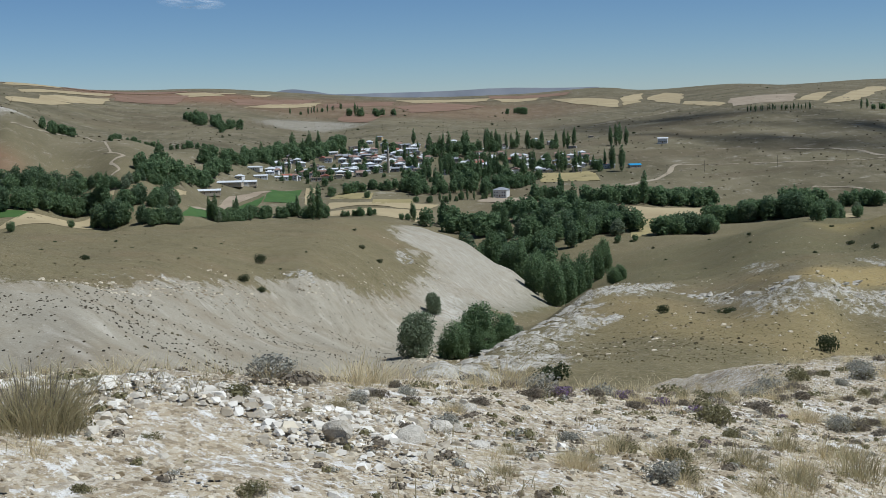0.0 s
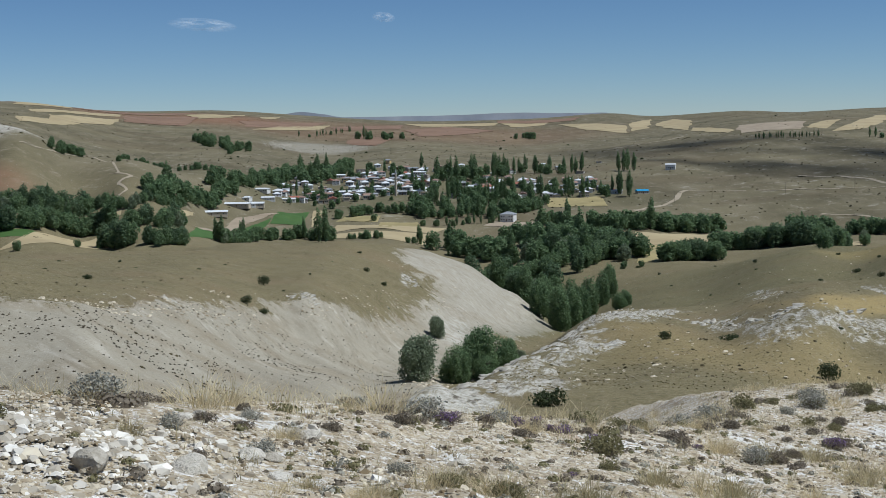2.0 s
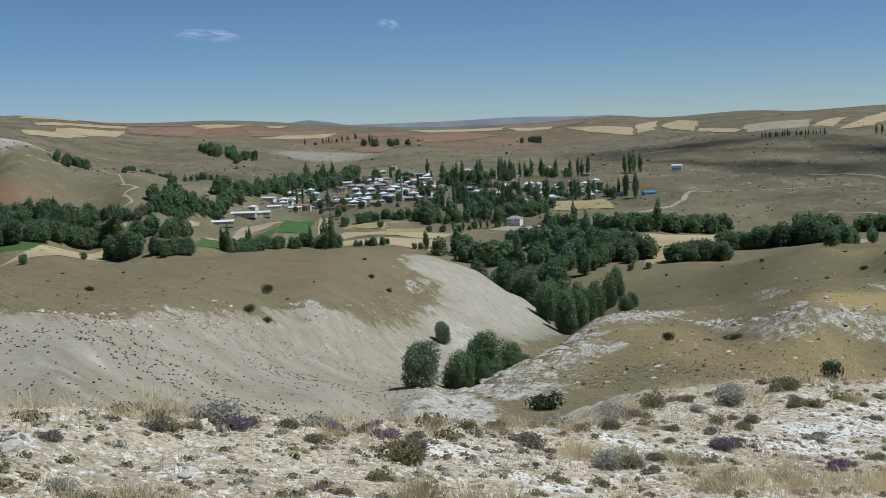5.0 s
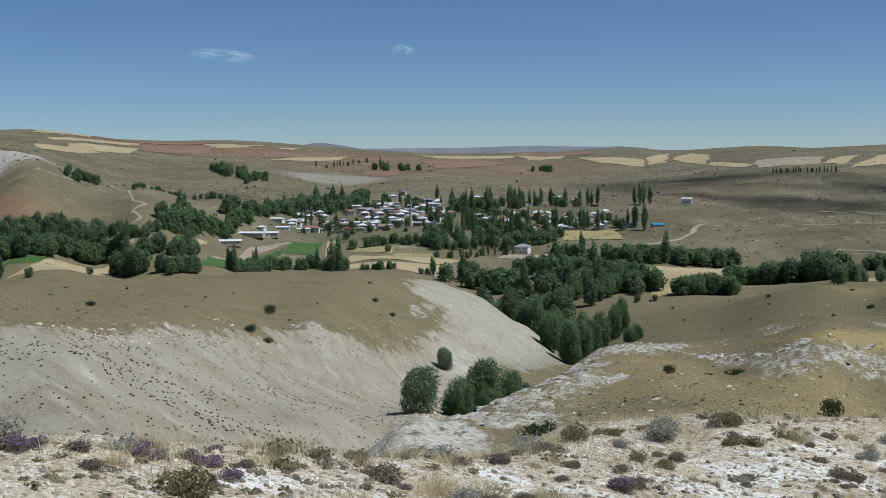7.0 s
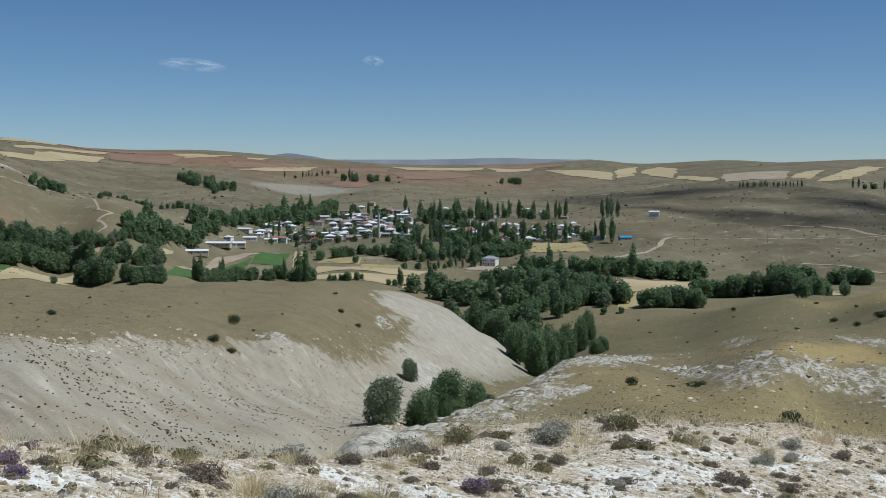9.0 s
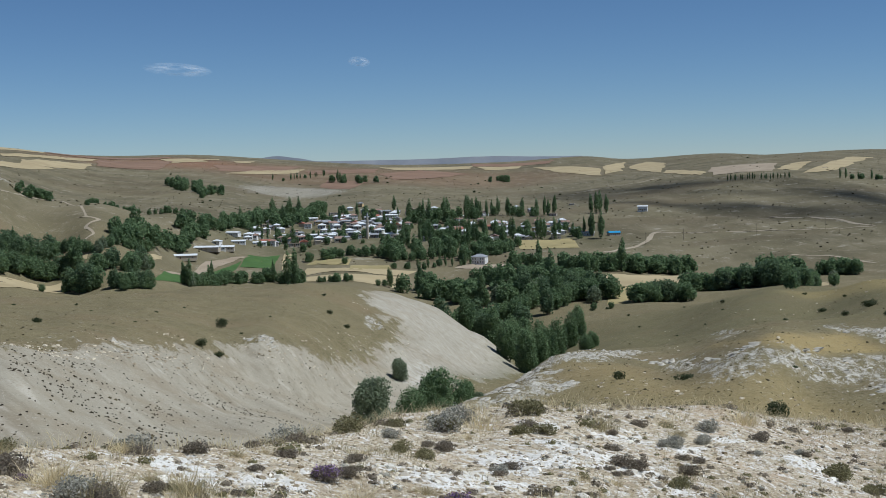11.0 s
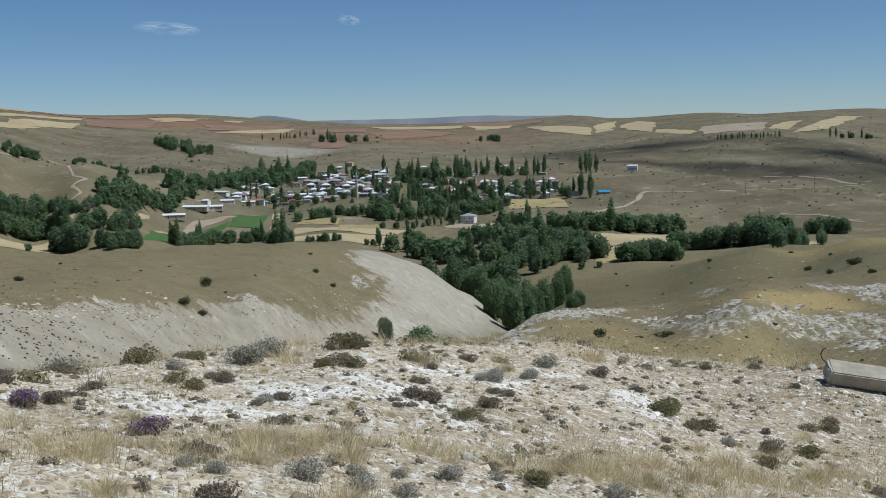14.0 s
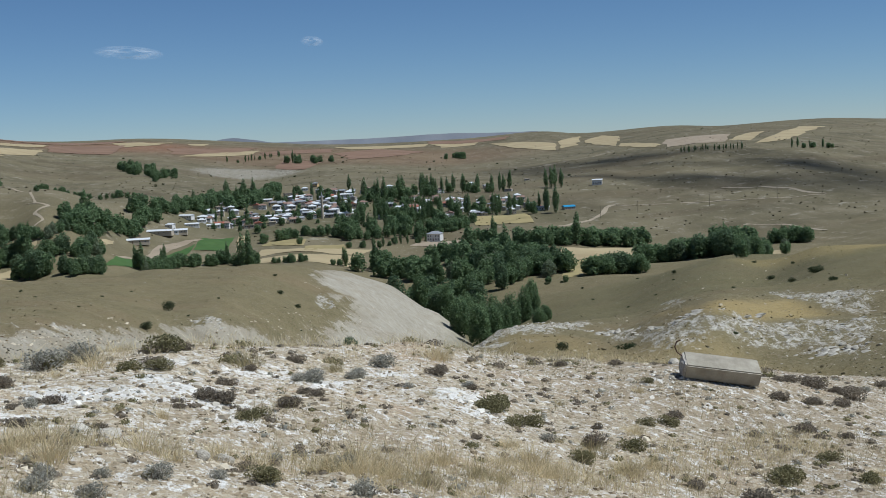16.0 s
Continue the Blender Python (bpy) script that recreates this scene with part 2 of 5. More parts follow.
def earth_material():
    n = Nodes("dry_earth", 0.95)
    n.bsdf.inputs["Specular IOR Level"].default_value = 0.1
    pale, gravel, rock = n.attr("cover_a")[:3]
    chalk, red, straw = n.attr("cover_b")[:3]
    far, dark_olive, scrub = n.attr("cover_c")[:3]
    large, mid, small = n.noise(0.012, 6, 0.65), n.noise(0.14, 6, 0.65), n.noise(1.6, 6, 0.7)
    tiny = n.noise(14, 5, 0.7)
    # dry grass
    c = n.mix(n.span(mid, 0.32, 0.68), (0.128, 0.108, 0.052), (0.196, 0.164, 0.084))
    c = n.mix(n.span(small, 0.42, 0.66, 0, 0.75), c, (0.255, 0.212, 0.128))
    c = n.mix(n.span(n.noise(1.0, 7, 0.85), 0.53, 0.63, 0, 0.85), c, (0.085, 0.072, 0.038))
    c = n.mix(n.span(n.cells(2.2, "Distance"), 0.0, 0.16, 0.7, 0.0), c, (0.33, 0.30, 0.235))
    c = n.mix(n.span(n.noise(0.03, 4, 0.6), 0.5, 0.7, 0, 0.45), c, (0.225, 0.165, 0.095))
    c = n.mix(n.sum(straw, n.span(small, 0.2, 0.8, 0.5, 1.0), "MULTIPLY"), c, (0.36, 0.27, 0.115))
    c = n.mix(n.span(n.noise(3.6, 3, 0.8), 0.52, 0.62, 0, 0.6), c, (0.095, 0.080, 0.042))
    c = n.mix(n.span(n.noise(2.9, 3, 0.8), 0.57, 0.66, 0, 0.6), c, (0.39, 0.345, 0.245))
    # worn far slopes
    f = n.mix(n.span(large, 0.33, 0.67), (0.106, 0.092, 0.056), (0.190, 0.164, 0.100))
    f = n.mix(n.span(n.noise(0.05, 6, 0.7, (1, 0.25, 1)), 0.5, 0.75, 0, 0.7), f, (0.255, 0.218, 0.150))
    f = n.mix(n.span(n.noise(0.06, 9, 0.8), 0.56, 0.64, 0, 0.85), f, (0.335, 0.300, 0.232))
    f = n.mix(n.span(n.noise(0.008, 3, 0.5, (0.5, 1, 1)), 0.55, 0.62, 0, 0.45), f, (0.125, 0.098, 0.060))
    c = n.mix(far, c, f)
    c = n.mix(n.sum(red, n.span(mid, 0.2, 0.7, 0.4, 1.0), "MULTIPLY"), c, (0.27, 0.125, 0.078))
    # marl
    streak = n.noise(0.22, 5, 0.6, (1, 0.10, 1, 0.52))
    p = n.mix(n.span(streak, 0.30, 0.75), (0.300, 0.268, 0.202), (0.385, 0.347, 0.268))
    p = n.mix(n.span(n.noise(0.05, 6, 0.7), 0.50, 0.63, 0, 0.6), p, (0.262, 0.214, 0.142))
    p = n.mix(n.span(n.noise(0.55, 3, 0.5, (1, 0.07, 1, 0.5)), 0.55, 0.65, 0, 0.4), p, (0.215, 0.178, 0.122))
    p = n.mix(n.span(n.noise(0.30, 3, 0.5, (1, 0.09, 1, 0.55)), 0.62, 0.72, 0, 0.6), p, (0.49, 0.445, 0.365))
    p = n.mix(n.span(n.noise(2.4, 4, 0.8), 0.54, 0.64, 0, 0.5), p, (0.185, 0.150, 0.098))
    p = n.mix(n.span(n.noise(1.7, 5, 0.85), 0.58, 0.66, 0, 0.6), p, (0.56, 0.52, 0.44))
    p = n.mix(n.span(n.cells(0.9, "Distance"), 0.0, 0.22, 0.45, 0.0), p, (0.15, 0.125, 0.085))
    p = n.mix(n.sum(chalk, n.span(n.noise(0.8, 6, 0.8, (1, 0.3, 1, 0.5)), 0.42, 0.60, 0.1, 1.0), "MULTIPLY"), p, (0.50, 0.468, 0.400))
    c = n.mix(n.span(n.sum(pale, n.span(n.noise(0.35, 9, 0.85, (1, 0.3, 1, 0.4)), 0.3, 0.7, -0.6, 0.6)), 0.44, 0.56), c, p)
    # bare rock
    k = n.mix(n.span(small, 0.35, 0.65), (0.30, 0.272, 0.215), (0.60, 0.57, 0.50))
    k = n.mix(n.span(n.noise(0.9, 7, 0.8, (1, 0.4, 1, -0.3)), 0.53, 0.60, 0, 0.9), k, (0.085, 0.07, 0.048))
    k = n.mix(n.span(n.noise(2.6, 4, 0.8), 0.55, 0.62, 0, 0.7), k, (0.17, 0.14, 0.085))
    c = n.mix(n.span(n.sum(rock, n.span(n.noise(0.6, 9, 0.9, (1, 0.35, 1, -0.2)), 0.3, 0.7, -0.85, 0.85)), 0.44, 0.56), c, k)
    # stony ground close by
    stones = n.grey(n.cells(26))
    coarse = n.grey(n.cells(9))
    g = n.mix(n.span(small, 0.3, 0.7), (0.355, 0.285, 0.184), (0.495, 0.410, 0.282))
    g = n.mix(n.span(stones, 0.62, 0.80, 0, 0.6), g, (0.600, 0.535, 0.420))
    g = n.mix(n.span(n.noise(34, 3, 0.8), 0.55, 0.62, 0, 0.75), g, (0.66, 0.605, 0.50))
    g = n.mix(n.span(n.noise(27, 3, 0.8), 0.56, 0.63, 0, 0.8), g, (0.135, 0.100, 0.060))
    g = n.mix(n.span(stones, 0.26, 0.0, 0, 0.6), g, (0.165, 0.125, 0.078))
    g = n.mix(n.span(coarse, 0.8, 0.95, 0, 0.3), g, (0.54, 0.49, 0.41))
    g = n.mix(n.span(n.noise(0.5, 4, 0.6), 0.58, 0.75, 0, 0.6), g, (0.47, 0.31, 0.19))
    g = n.mix(n.sum(scrub, n.span(tiny, 0.3, 0.7, 0.3, 0.9), "MULTIPLY"), g, (0.245, 0.192, 0.122))
    w = n.mix(n.span(tiny, 0.35, 0.65), (0.560, 0.530, 0.475), (0.800, 0.775, 0.725))
    g = n.mix(n.span(n.sum(chalk, n.span(n.noise(11.0, 8, 0.85, (1, 0.6, 1, 0.5)), 0.30, 0.70, -1.5, 1.5)), 0.30, 0.42), g, w)
    c = n.mix(gravel, c, g)
    # dark olive tint over the gully, the village and the right-hand hill
    c = n.mix(n.sum(dark_olive, n.span(mid, 0.3, 0.7, 0.5, 1), "MULTIPLY"), c, (0.085, 0.090, 0.040))
    h = n.sum(n.sum(n.cells(26, "Distance"), -0.2, "MULTIPLY"), n.sum(tiny, n.sum(small, 2.0, "MULTIPLY")))
    n.bump(h, 0.7, 0.035)
    return n.done(c)


# ---------------------------------------------------------------- ground
def inside(x, y, corners, soft):
    """About 1 within the outline and 0 outside, over an edge that wide."""
    hit = np.zeros(len(x), bool)
    near = np.full(len(x), 1e9)
    for (ax, ay), (bx, by) in zip(corners, corners[1:] + corners[:1]):
        cross = (ay > y) != (by > y)
        with np.errstate(divide="ignore", invalid="ignore"):
            hit ^= cross & (x < (bx - ax) * (y - ay) / (by - ay + 1e-12) + ax)
        k = np.clip(((x - ax) * (bx - ax) + (y - ay) * (by - ay)) / ((bx - ax) ** 2 + (by - ay) ** 2), 0, 1)
        near = np.minimum(near, np.hypot(x - ax - k * (bx - ax), y - ay - k * (by - ay)))
    return step(-soft, soft, np.where(hit, near, -near))


def blob(x, y, cx, cy, rx, ry, turn=0.0):
    c, s = math.cos(turn), math.sin(turn)
    u, v = ((x - cx) * c + (y - cy) * s) / rx, (-(x - cx) * s + (y - cy) * c) / ry
    return step(1.25, 0.55, np.hypot(u, v))


MARL = [(-160, 105), (-110, 150), (-57, 180), (-52, 223), (-42, 286), (-33, 300), (-20, 324), (-13, 364), (-10, 380), (2, 413), (0, 444), (-6, 444),
        (-10, 466), (-12, 485), (-14, 520), (2, 556), (22, 550), (40, 505), (48, 455), (36, 425), (14, 372), (12, 330), (2, 262), (-2, 205), (-8, 150), (-20, 105)]
SPUR_FLANK = [(1, 112), (5, 147), (8, 156), (13, 178), (21, 214), (25, 230), (34, 266), (46, 288), (60, 308), (57, 301), (58, 286), (42, 238), (34, 225), (27, 217), (30, 201), (28, 192), (21, 183), (16, 168), (11, 145), (7, 128), (15, 133), (13, 114), (8, 111), (3, 109)]
ROCK_BANK = [(49, 229), (57, 257), (55, 206), (59, 189), (67, 198), (79, 206), (88, 199), (70, 158), (69, 171), (64, 169), (68, 181), (60, 177), (49, 167), (44, 176), (48, 196)]
HIGH_LEDGE = [(86, 342), (92, 334), (71, 241), (66, 232)]
EAST_LEDGE = [(93, 277), (104, 292), (107, 245), (91, 208), (88, 217), (91, 241), (85, 245)]
WHITE_FACE = [(-10, 505), (4, 520), (16, 530), (29, 540), (39, 500), (41, 452), (33, 416), (13, 374), (2, 363), (-3, 376), (-8, 381), (3, 412), (9, 444), (1, 444), (-9, 458)]
WHITE_FAN = [(-3, 385), (5, 393), (12, 389), (13, 377), (2, 362), (-1, 374)]
OUTCROPS = [(2, 118, 2, 5, 0.1), (6, 150, 2, 9, 0.2), (12, 180, 2.5, 10, 0.2), (19, 208, 3, 10, 0.3), (26, 232, 3.5, 11, 0.3), (36, 262, 4, 12, 0.3), (28, 200, 2.5, 2.5, 0), (52, 235, 4, 12, 0.2),
            (58, 200, 5, 8, 0.1), (66, 190, 6, 8, 0), (75, 198, 7, 9, 0.1), (84, 195, 7, 9, 0.2), (70, 170, 5, 6, 0.3), (-52, 226, 13, 1.6, -0.15), (95, 240, 6, 12, 0.1), (100, 268, 7, 14, 0), (-33, 304, 5, 5, 0.3), (-8, 425, 3, 12, 0)]
CHALK_EAST = [(-1.06, 7.22, 0.20, 0.21), (-0.67, 7.34, 0.11, 0.13), (0.47, 8.99, 0.15, 0.22), (1.03, 8.80, 0.20, 0.25), (1.84, 10.15, 0.19, 0.24), (2.71, 11.45, 0.21, 0.21), (3.48, 11.91, 0.26, 0.21), (3.79, 11.51, 0.26, 0.21),
                 (0.55, 8.54, 0.16, 0.20), (0.28, 9.09, 0.11, 0.16), (2.41, 10.08, 0.23, 0.32), (2.04, 9.74, 0.19, 0.22), (2.74, 11.30, 0.15, 0.23), (3.25, 12.24, 0.18, 0.20), (3.48, 11.90, 0.16, 0.21), (3.19, 13.17, 0.17, 0.14),
                 (4.58, 12.91, 0.17, 0.16), (5.77, 12.86, 0.22, 0.17)]
CHALK_WEST = [(2.68, 10.81, 0.22, 0.19), (2.81, 10.02, 0.14, 0.15), (3.55, 12.00, 0.25, 0.17), (3.84, 11.40, 0.20, 0.18), (4.05, 10.95, 0.13, 0.16), (4.54, 12.97, 0.20, 0.12), (5.97, 12.40, 0.23, 0.17), (5.83, 13.02, 0.16, 0.12),
                 (4.04, 13.13, 0.24, 0.12), (5.25, 13.73, 0.21, 0.12), (-1.14, 7.02, 0.21, 0.18), (-0.64, 6.53, 0.13, 0.16), (-0.41, 6.18, 0.19, 0.18), (2.98, 11.37, 0.32, 0.27), (-2.36, 4.86, 0.09, 0.12), (-3.31, 5.08, 0.11, 0.12),
                 (-2.77, 3.46, 0.06, 0.12), (-3.44, 3.08, 0.11, 0.12)]
CHALK = [(a, b, 1.35 * c, 1.5 * d, 0.3) for a, b, c, d in CHALK_EAST + CHALK_WEST]


def covers(x, y):
    d = np.hypot(x, y)
    wx, wy = x + 2.2 * rough(x, y, 16, 91, 4) * step(60, 150, d), y + 9 * rough(x, y, 20, 92, 4) * step(60, 150, d)
    fray = step(60, 150, d)
    wx, wy = wx + 1.3 * rough(x, y, 5, 97, 3) * fray, wy + 6 * rough(x, y, 7, 98, 3) * fray
    pale = inside(wx, wy, MARL, 8.0) * step(70, 100, d)
    rock = inside(wx, wy, SPUR_FLANK, 4.0) * 0.6
    for outline, weight in ((ROCK_BANK, 0.46), (HIGH_LEDGE, 0.5), (EAST_LEDGE, 0.52)):
        rock = np.maximum(rock, inside(x + 1.2 * rough(x, y, 8, 93), y + 4 * rough(x, y, 9, 94), outline, 3.5) * weight)
    for o in OUTCROPS[13:]:
        rock = np.maximum(rock, blob(wx, wy, *o) * 0.6)
    rock = np.maximum(rock, blob(x, y, 28, 202, 3, 4) * 0.9)
    rock = np.maximum(rock, blob(x, y, -2, 102, 7, 14) * 0.85)
    rock = np.maximum(rock, 0.75 * inside(x, y, [(-420, 1050), (-330, 1180), (-300, 1120), (-290, 820), (-330, 780)], 20))
    rock = np.maximum(rock, 0.5 * blob(x, y, -150, 1750, 90, 130))
    gravel = step(75, 45, d)
    chalk = np.zeros(len(x))
    for c in CHALK:
        chalk = np.maximum(chalk, blob(x, y, *c) * 0.8)
    chalk = np.maximum(chalk, 0.42 * inside(wx, wy, WHITE_FACE, 5.0))
    chalk = np.maximum(chalk, 1.0 * inside(wx, wy, WHITE_FAN, 5.0))
    red = 0.3 * blob(x, y, -60, 2300, 420, 420) + 0.45 * blob(x, y, -520, 2300, 260, 330) + 0.7 * blob(x, y, -300, 720, 70, 50)
    red = np.clip(red, 0, 0.7)
    straw = inside(x, y, [(63, 264), (60, 206), (76, 225), (88, 241), (88, 222), (87, 213), (75, 207), (59, 190)], 3)
    straw = np.maximum(straw, 0.5 * inside(x, y, [(30, 236), (44, 226), (44, 184), (58, 172), (62, 150), (36, 120), (24, 170)], 7))
    straw = np.maximum(straw, 0.8 * inside(x, y, [(140, 452), (176, 466), (230, 440), (200, 385), (150, 368), (148, 400)], 8))
    far = step(560, 1050, d)
    dark_olive = 0.55 * inside(x, y, [(14, 380), (38, 425), (60, 520), (80, 700), (20, 700), (30, 560), (44, 480), (30, 430), (8, 380)], 8)
    dark_olive = np.maximum(dark_olive, 0.35 * inside(x, y, [(-180, 980), (-60, 940), (60, 960), (180, 990), (190, 1080), (60, 1200), (-150, 1180)], 30))
    # right-hand hill coloured a darker olive than the grass around it
    dark_olive = np.maximum(dark_olive, 0.4 * blob(x, y, 120, 430, 70, 170))
    scrub = np.clip(step(0.1, 0.7, rough(x, y, 2.2, 41, 3)) * 0.6 + 0.75 * step(4.0, 8.5, x) * step(0, 12, y), 0, 0.9)
    return pale, gravel, rock, chalk, red, straw, far, dark_olive, scrub


def ground_sheet():
    az = np.concatenate([np.linspace(-180, -28, 31)[:-1], np.linspace(-28, 32, 430), np.linspace(32, 180, 30)[1:-1]])
    az = np.radians(az)
    r = np.concatenate([[0.004, 0.3], np.exp(np.linspace(math.log(0.8), math.log(4900), 780))])
    A, R = np.meshgrid(az, r)
    x, y = (1 + R * np.sin(A)).ravel(), (-3 + R * np.cos(A)).ravel()
    cov = covers(x, y)
    z = land(x, y)
    z += cov[2] * (np.abs(rough(x, y * 0.55 + 0.25 * x, 3.2, 23, 5)) * 1.3 - 0.3) * step(80, 130, np.hypot(x, y)) * step(900, 500, y)
    n, m = len(r), len(az)
    i, j = np.meshgrid(np.arange(n - 1), np.arange(m), indexing="ij")
    j2 = (j + 1) % m
    faces = np.stack([i * m + j, (i + 1) * m + j, (i + 1) * m + j2, i * m + j2], -1).reshape(-1, 4)[:, ::-1]
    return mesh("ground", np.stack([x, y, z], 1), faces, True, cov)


def mesh(name, verts, faces, smooth=False, cov=None):
    me = bpy.data.meshes.new(name)
    verts, faces = np.asarray(verts, np.float32), np.asarray(faces, np.int32)
    k = faces.shape[1]
    me.vertices.add(len(verts))
    me.vertices.foreach_set("co", verts.ravel())
    me.loops.add(faces.size)
    me.loops.foreach_set("vertex_index", faces.ravel())
    me.polygons.add(len(faces))
    me.polygons.foreach_set("loop_start", np.arange(0, faces.size, k, dtype=np.int32))
    me.polygons.foreach_set("use_smooth", np.full(len(faces), smooth))
    if cov is not None:
        for name_, three in (("cover_a", cov[:3]), ("cover_b", cov[3:6]), ("cover_c", cov[6:9])):
            a = me.attributes.new(name_, "FLOAT_COLOR", "POINT")
            a.data.foreach_set("color", np.stack([*three, np.ones(len(verts))], 1).astype(np.float32).ravel())
    me.update(calc_edges=True)
    me.validate()
    return me


ground = tagged(new("ground", ground_sheet()), "dry stony hillside falling to a farmed valley", "ground", kind="structure")
ground.data.materials.append(earth_material())


def height(x, y):
    return float(land(x, y)[0])


def part(name, data, material, parent=None, label="", m=None):
    ob = new(name, data)
    if material is not None and not data.materials:
        data.materials.append(material)
    if parent is not None:
        ob.parent = parent
    if m is not None:
        ob.matrix_basis = m
    if label:
        ob["label"] = label
    return ob


def bm_mesh(name, bm, smooth=False):
    me = bpy.data.meshes.new(name)
    bm.normal_update()
    bm.to_mesh(me)
    bm.free()
    if smooth:
        me.polygons.foreach_set("use_smooth", np.ones(len(me.polygons), bool))
    return me


# ---------------------------------------------------------------- fields and tracks
CROPS = {"wheat": (two_tone("ripe_wheat", (0.33, 0.26, 0.145), (0.43, 0.35, 0.205), 0.03, 0.9), "harvested golden wheat field"),
         "stubble": (two_tone("stubble", (0.27, 0.225, 0.105), (0.37, 0.30, 0.145), 0.05, 0.9), "pale olive stubble field"),
         "bare": (two_tone("bare_soil", (0.27, 0.215, 0.15), (0.38, 0.31, 0.225), 0.05, 0.95), "bare tan earth plot"),
         "crop": (two_tone("green_crop", (0.045, 0.095, 0.022), (0.075, 0.135, 0.035), 0.05, 0.8), "irrigated green crop field"),
         "red": (two_tone("red_soil", (0.185, 0.115, 0.075), (0.255, 0.165, 0.11), 0.02, 0.95), "ploughed red earth field")}


def field(kind, corners):
    """A plot laid over the land, with slightly wavering edges."""
    (ax, ay), (bx, by), (cx, cy), (dx, dy) = corners
    n = 22
    u, v = (g.ravel() for g in np.meshgrid(np.linspace(0, 1, n), np.linspace(0, 1, n)))
    x = (ax * (1 - u) + bx * u) * (1 - v) + (dx * (1 - u) + cx * u) * v
    y = (ay * (1 - u) + by * u) * (1 - v) + (dy * (1 - u) + cy * u) * v
    d = np.hypot(x, y)
    x, y = x + rough(x, y, 60, 5) * d * 0.0016, y + rough(x, y, 60, 9) * d * 0.004
    z = land(x, y) + 0.00025 * d
    i, j = (g.ravel() for g in np.meshgrid(np.arange(n - 1), np.arange(n - 1)))
    f = np.stack([i + j * n, i + 1 + j * n, i + 1 + (j + 1) * n, i + (j + 1) * n], -1)
    mat, label = CROPS[kind]
    tagged(part("field", mesh("field", np.stack([x, y, z], 1), f, True), mat), label, "field", kind="structure")


def track(points, width, label):
    """A dirt track along points, laid over the land."""
    p = np.array(points, float)
    t = np.linspace(0, len(p) - 1, 60)
    x, y = np.interp(t, np.arange(len(p)), p[:, 0]), np.interp(t, np.arange(len(p)), p[:, 1])
    for _ in range(3):
        x[1:-1], y[1:-1] = (x[:-2] + 2 * x[1:-1] + x[2:]) / 4, (y[:-2] + 2 * y[1:-1] + y[2:]) / 4
    tx, ty = np.gradient(x), np.gradient(y)
    l = np.hypot(tx, ty) + 1e-9
    w = width * 0.5 * (1 + 0.3 * rough(x, y, 20, 77))
    X = np.concatenate([x - ty / l * w, x + ty / l * w])
    Y = np.concatenate([y + tx / l * w, y - tx / l * w])
    Z = land(X, Y) + 0.0002 * np.hypot(X, Y)
    i = np.arange(59)
    f = np.stack([i, i + 60, i + 61, i + 1], -1)
    tagged(part("track", mesh("track", np.stack([X, Y, Z], 1), f, True), DUST), label, "dirt track", kind="structure")


DUST = two_tone("dusty_track", (0.30, 0.25, 0.175), (0.38, 0.32, 0.235), 0.2, 0.95)
field("wheat", [(-206, 581), (-166, 640), (-175, 679), (-203, 636)])
field("crop", [(-220, 618), (-202, 620), (-203, 639), (-219, 630)])
field("wheat", [(-212, 682), (-174, 697), (-175, 705), (-215, 702)])
field("wheat", [(-151, 711), (-151, 792), (-155, 816), (-154, 728)])
field("bare", [(-141, 726), (-123, 871), (-110, 919), (-136, 869)])
field("crop", [(-133, 677), (-113, 787), (-113, 895), (-140, 739)])
field("crop", [(-112, 865), (-90, 875), (-91, 953), (-112, 923)])
field("wheat", [(-83, 872), (-73, 862), (-81, 965), (-89, 962)])
field("stubble", [(-37, 858), (-5, 880), (-7, 909), (-34, 897)])
field("wheat", [(-69, 845), (2, 847), (12, 875), (-66, 881)])
field("wheat", [(-63, 804), (-4, 788), (6, 844), (-62, 831)])
field("stubble", [(-67, 901), (-36, 897), (-35, 927), (-61, 931)])
field("wheat", [(128, 767), (180, 784), (192, 831), (137, 823)])
field("stubble", [(113, 673), (128, 671), (147, 773), (128, 761)])
field("bare", [(39, 889), (73, 855), (80, 893), (48, 908)])
field("stubble", [(95, 969), (141, 967), (144, 1030), (98, 1029)])
field("wheat", [(213, 651), (236, 666), (253, 715), (233, 707)])
field("wheat", [(-687, 2108), (-618, 2207), (-583, 2070), (-620, 1901)])
field("wheat", [(-564, 1779), (-531, 2218), (-506, 2087), (-536, 1715)])
field("wheat", [(-513, 1718), (-485, 1978), (-447, 1789), (-484, 1606)])
field("wheat", [(-509, 1560), (-493, 1642), (-458, 1679), (-471, 1445)])
field("wheat", [(-471, 2447), (-427, 2547), (-367, 2425), (-407, 2273)])
field("wheat", [(-402, 2510), (-376, 2610), (-370, 2547), (-393, 2452)])
field("wheat", [(-339, 2570), (-309, 2662), (-300, 2534), (-324, 2499)])
field("wheat", [(-279, 2015), (-259, 2233), (-184, 2428), (-189, 2237)])
field("wheat", [(-47, 2750), (169, 2820), (151, 2716), (-9, 2599)])
field("wheat", [(278, 2633), (378, 2357), (342, 2104), (302, 2310)])
field("wheat", [(394, 2421), (477, 2621), (407, 2268), (362, 2180)])
field("wheat", [(442, 2401), (521, 2619), (517, 2413), (405, 1921)])
field("wheat", [(395, 1858), (428, 1989), (420, 1672), (393, 1612)])
field("wheat", [(474, 1565), (570, 1752), (590, 1759), (492, 1532)])
field("wheat", [(479, 1469), (733, 1997), (765, 1996), (529, 1497)])
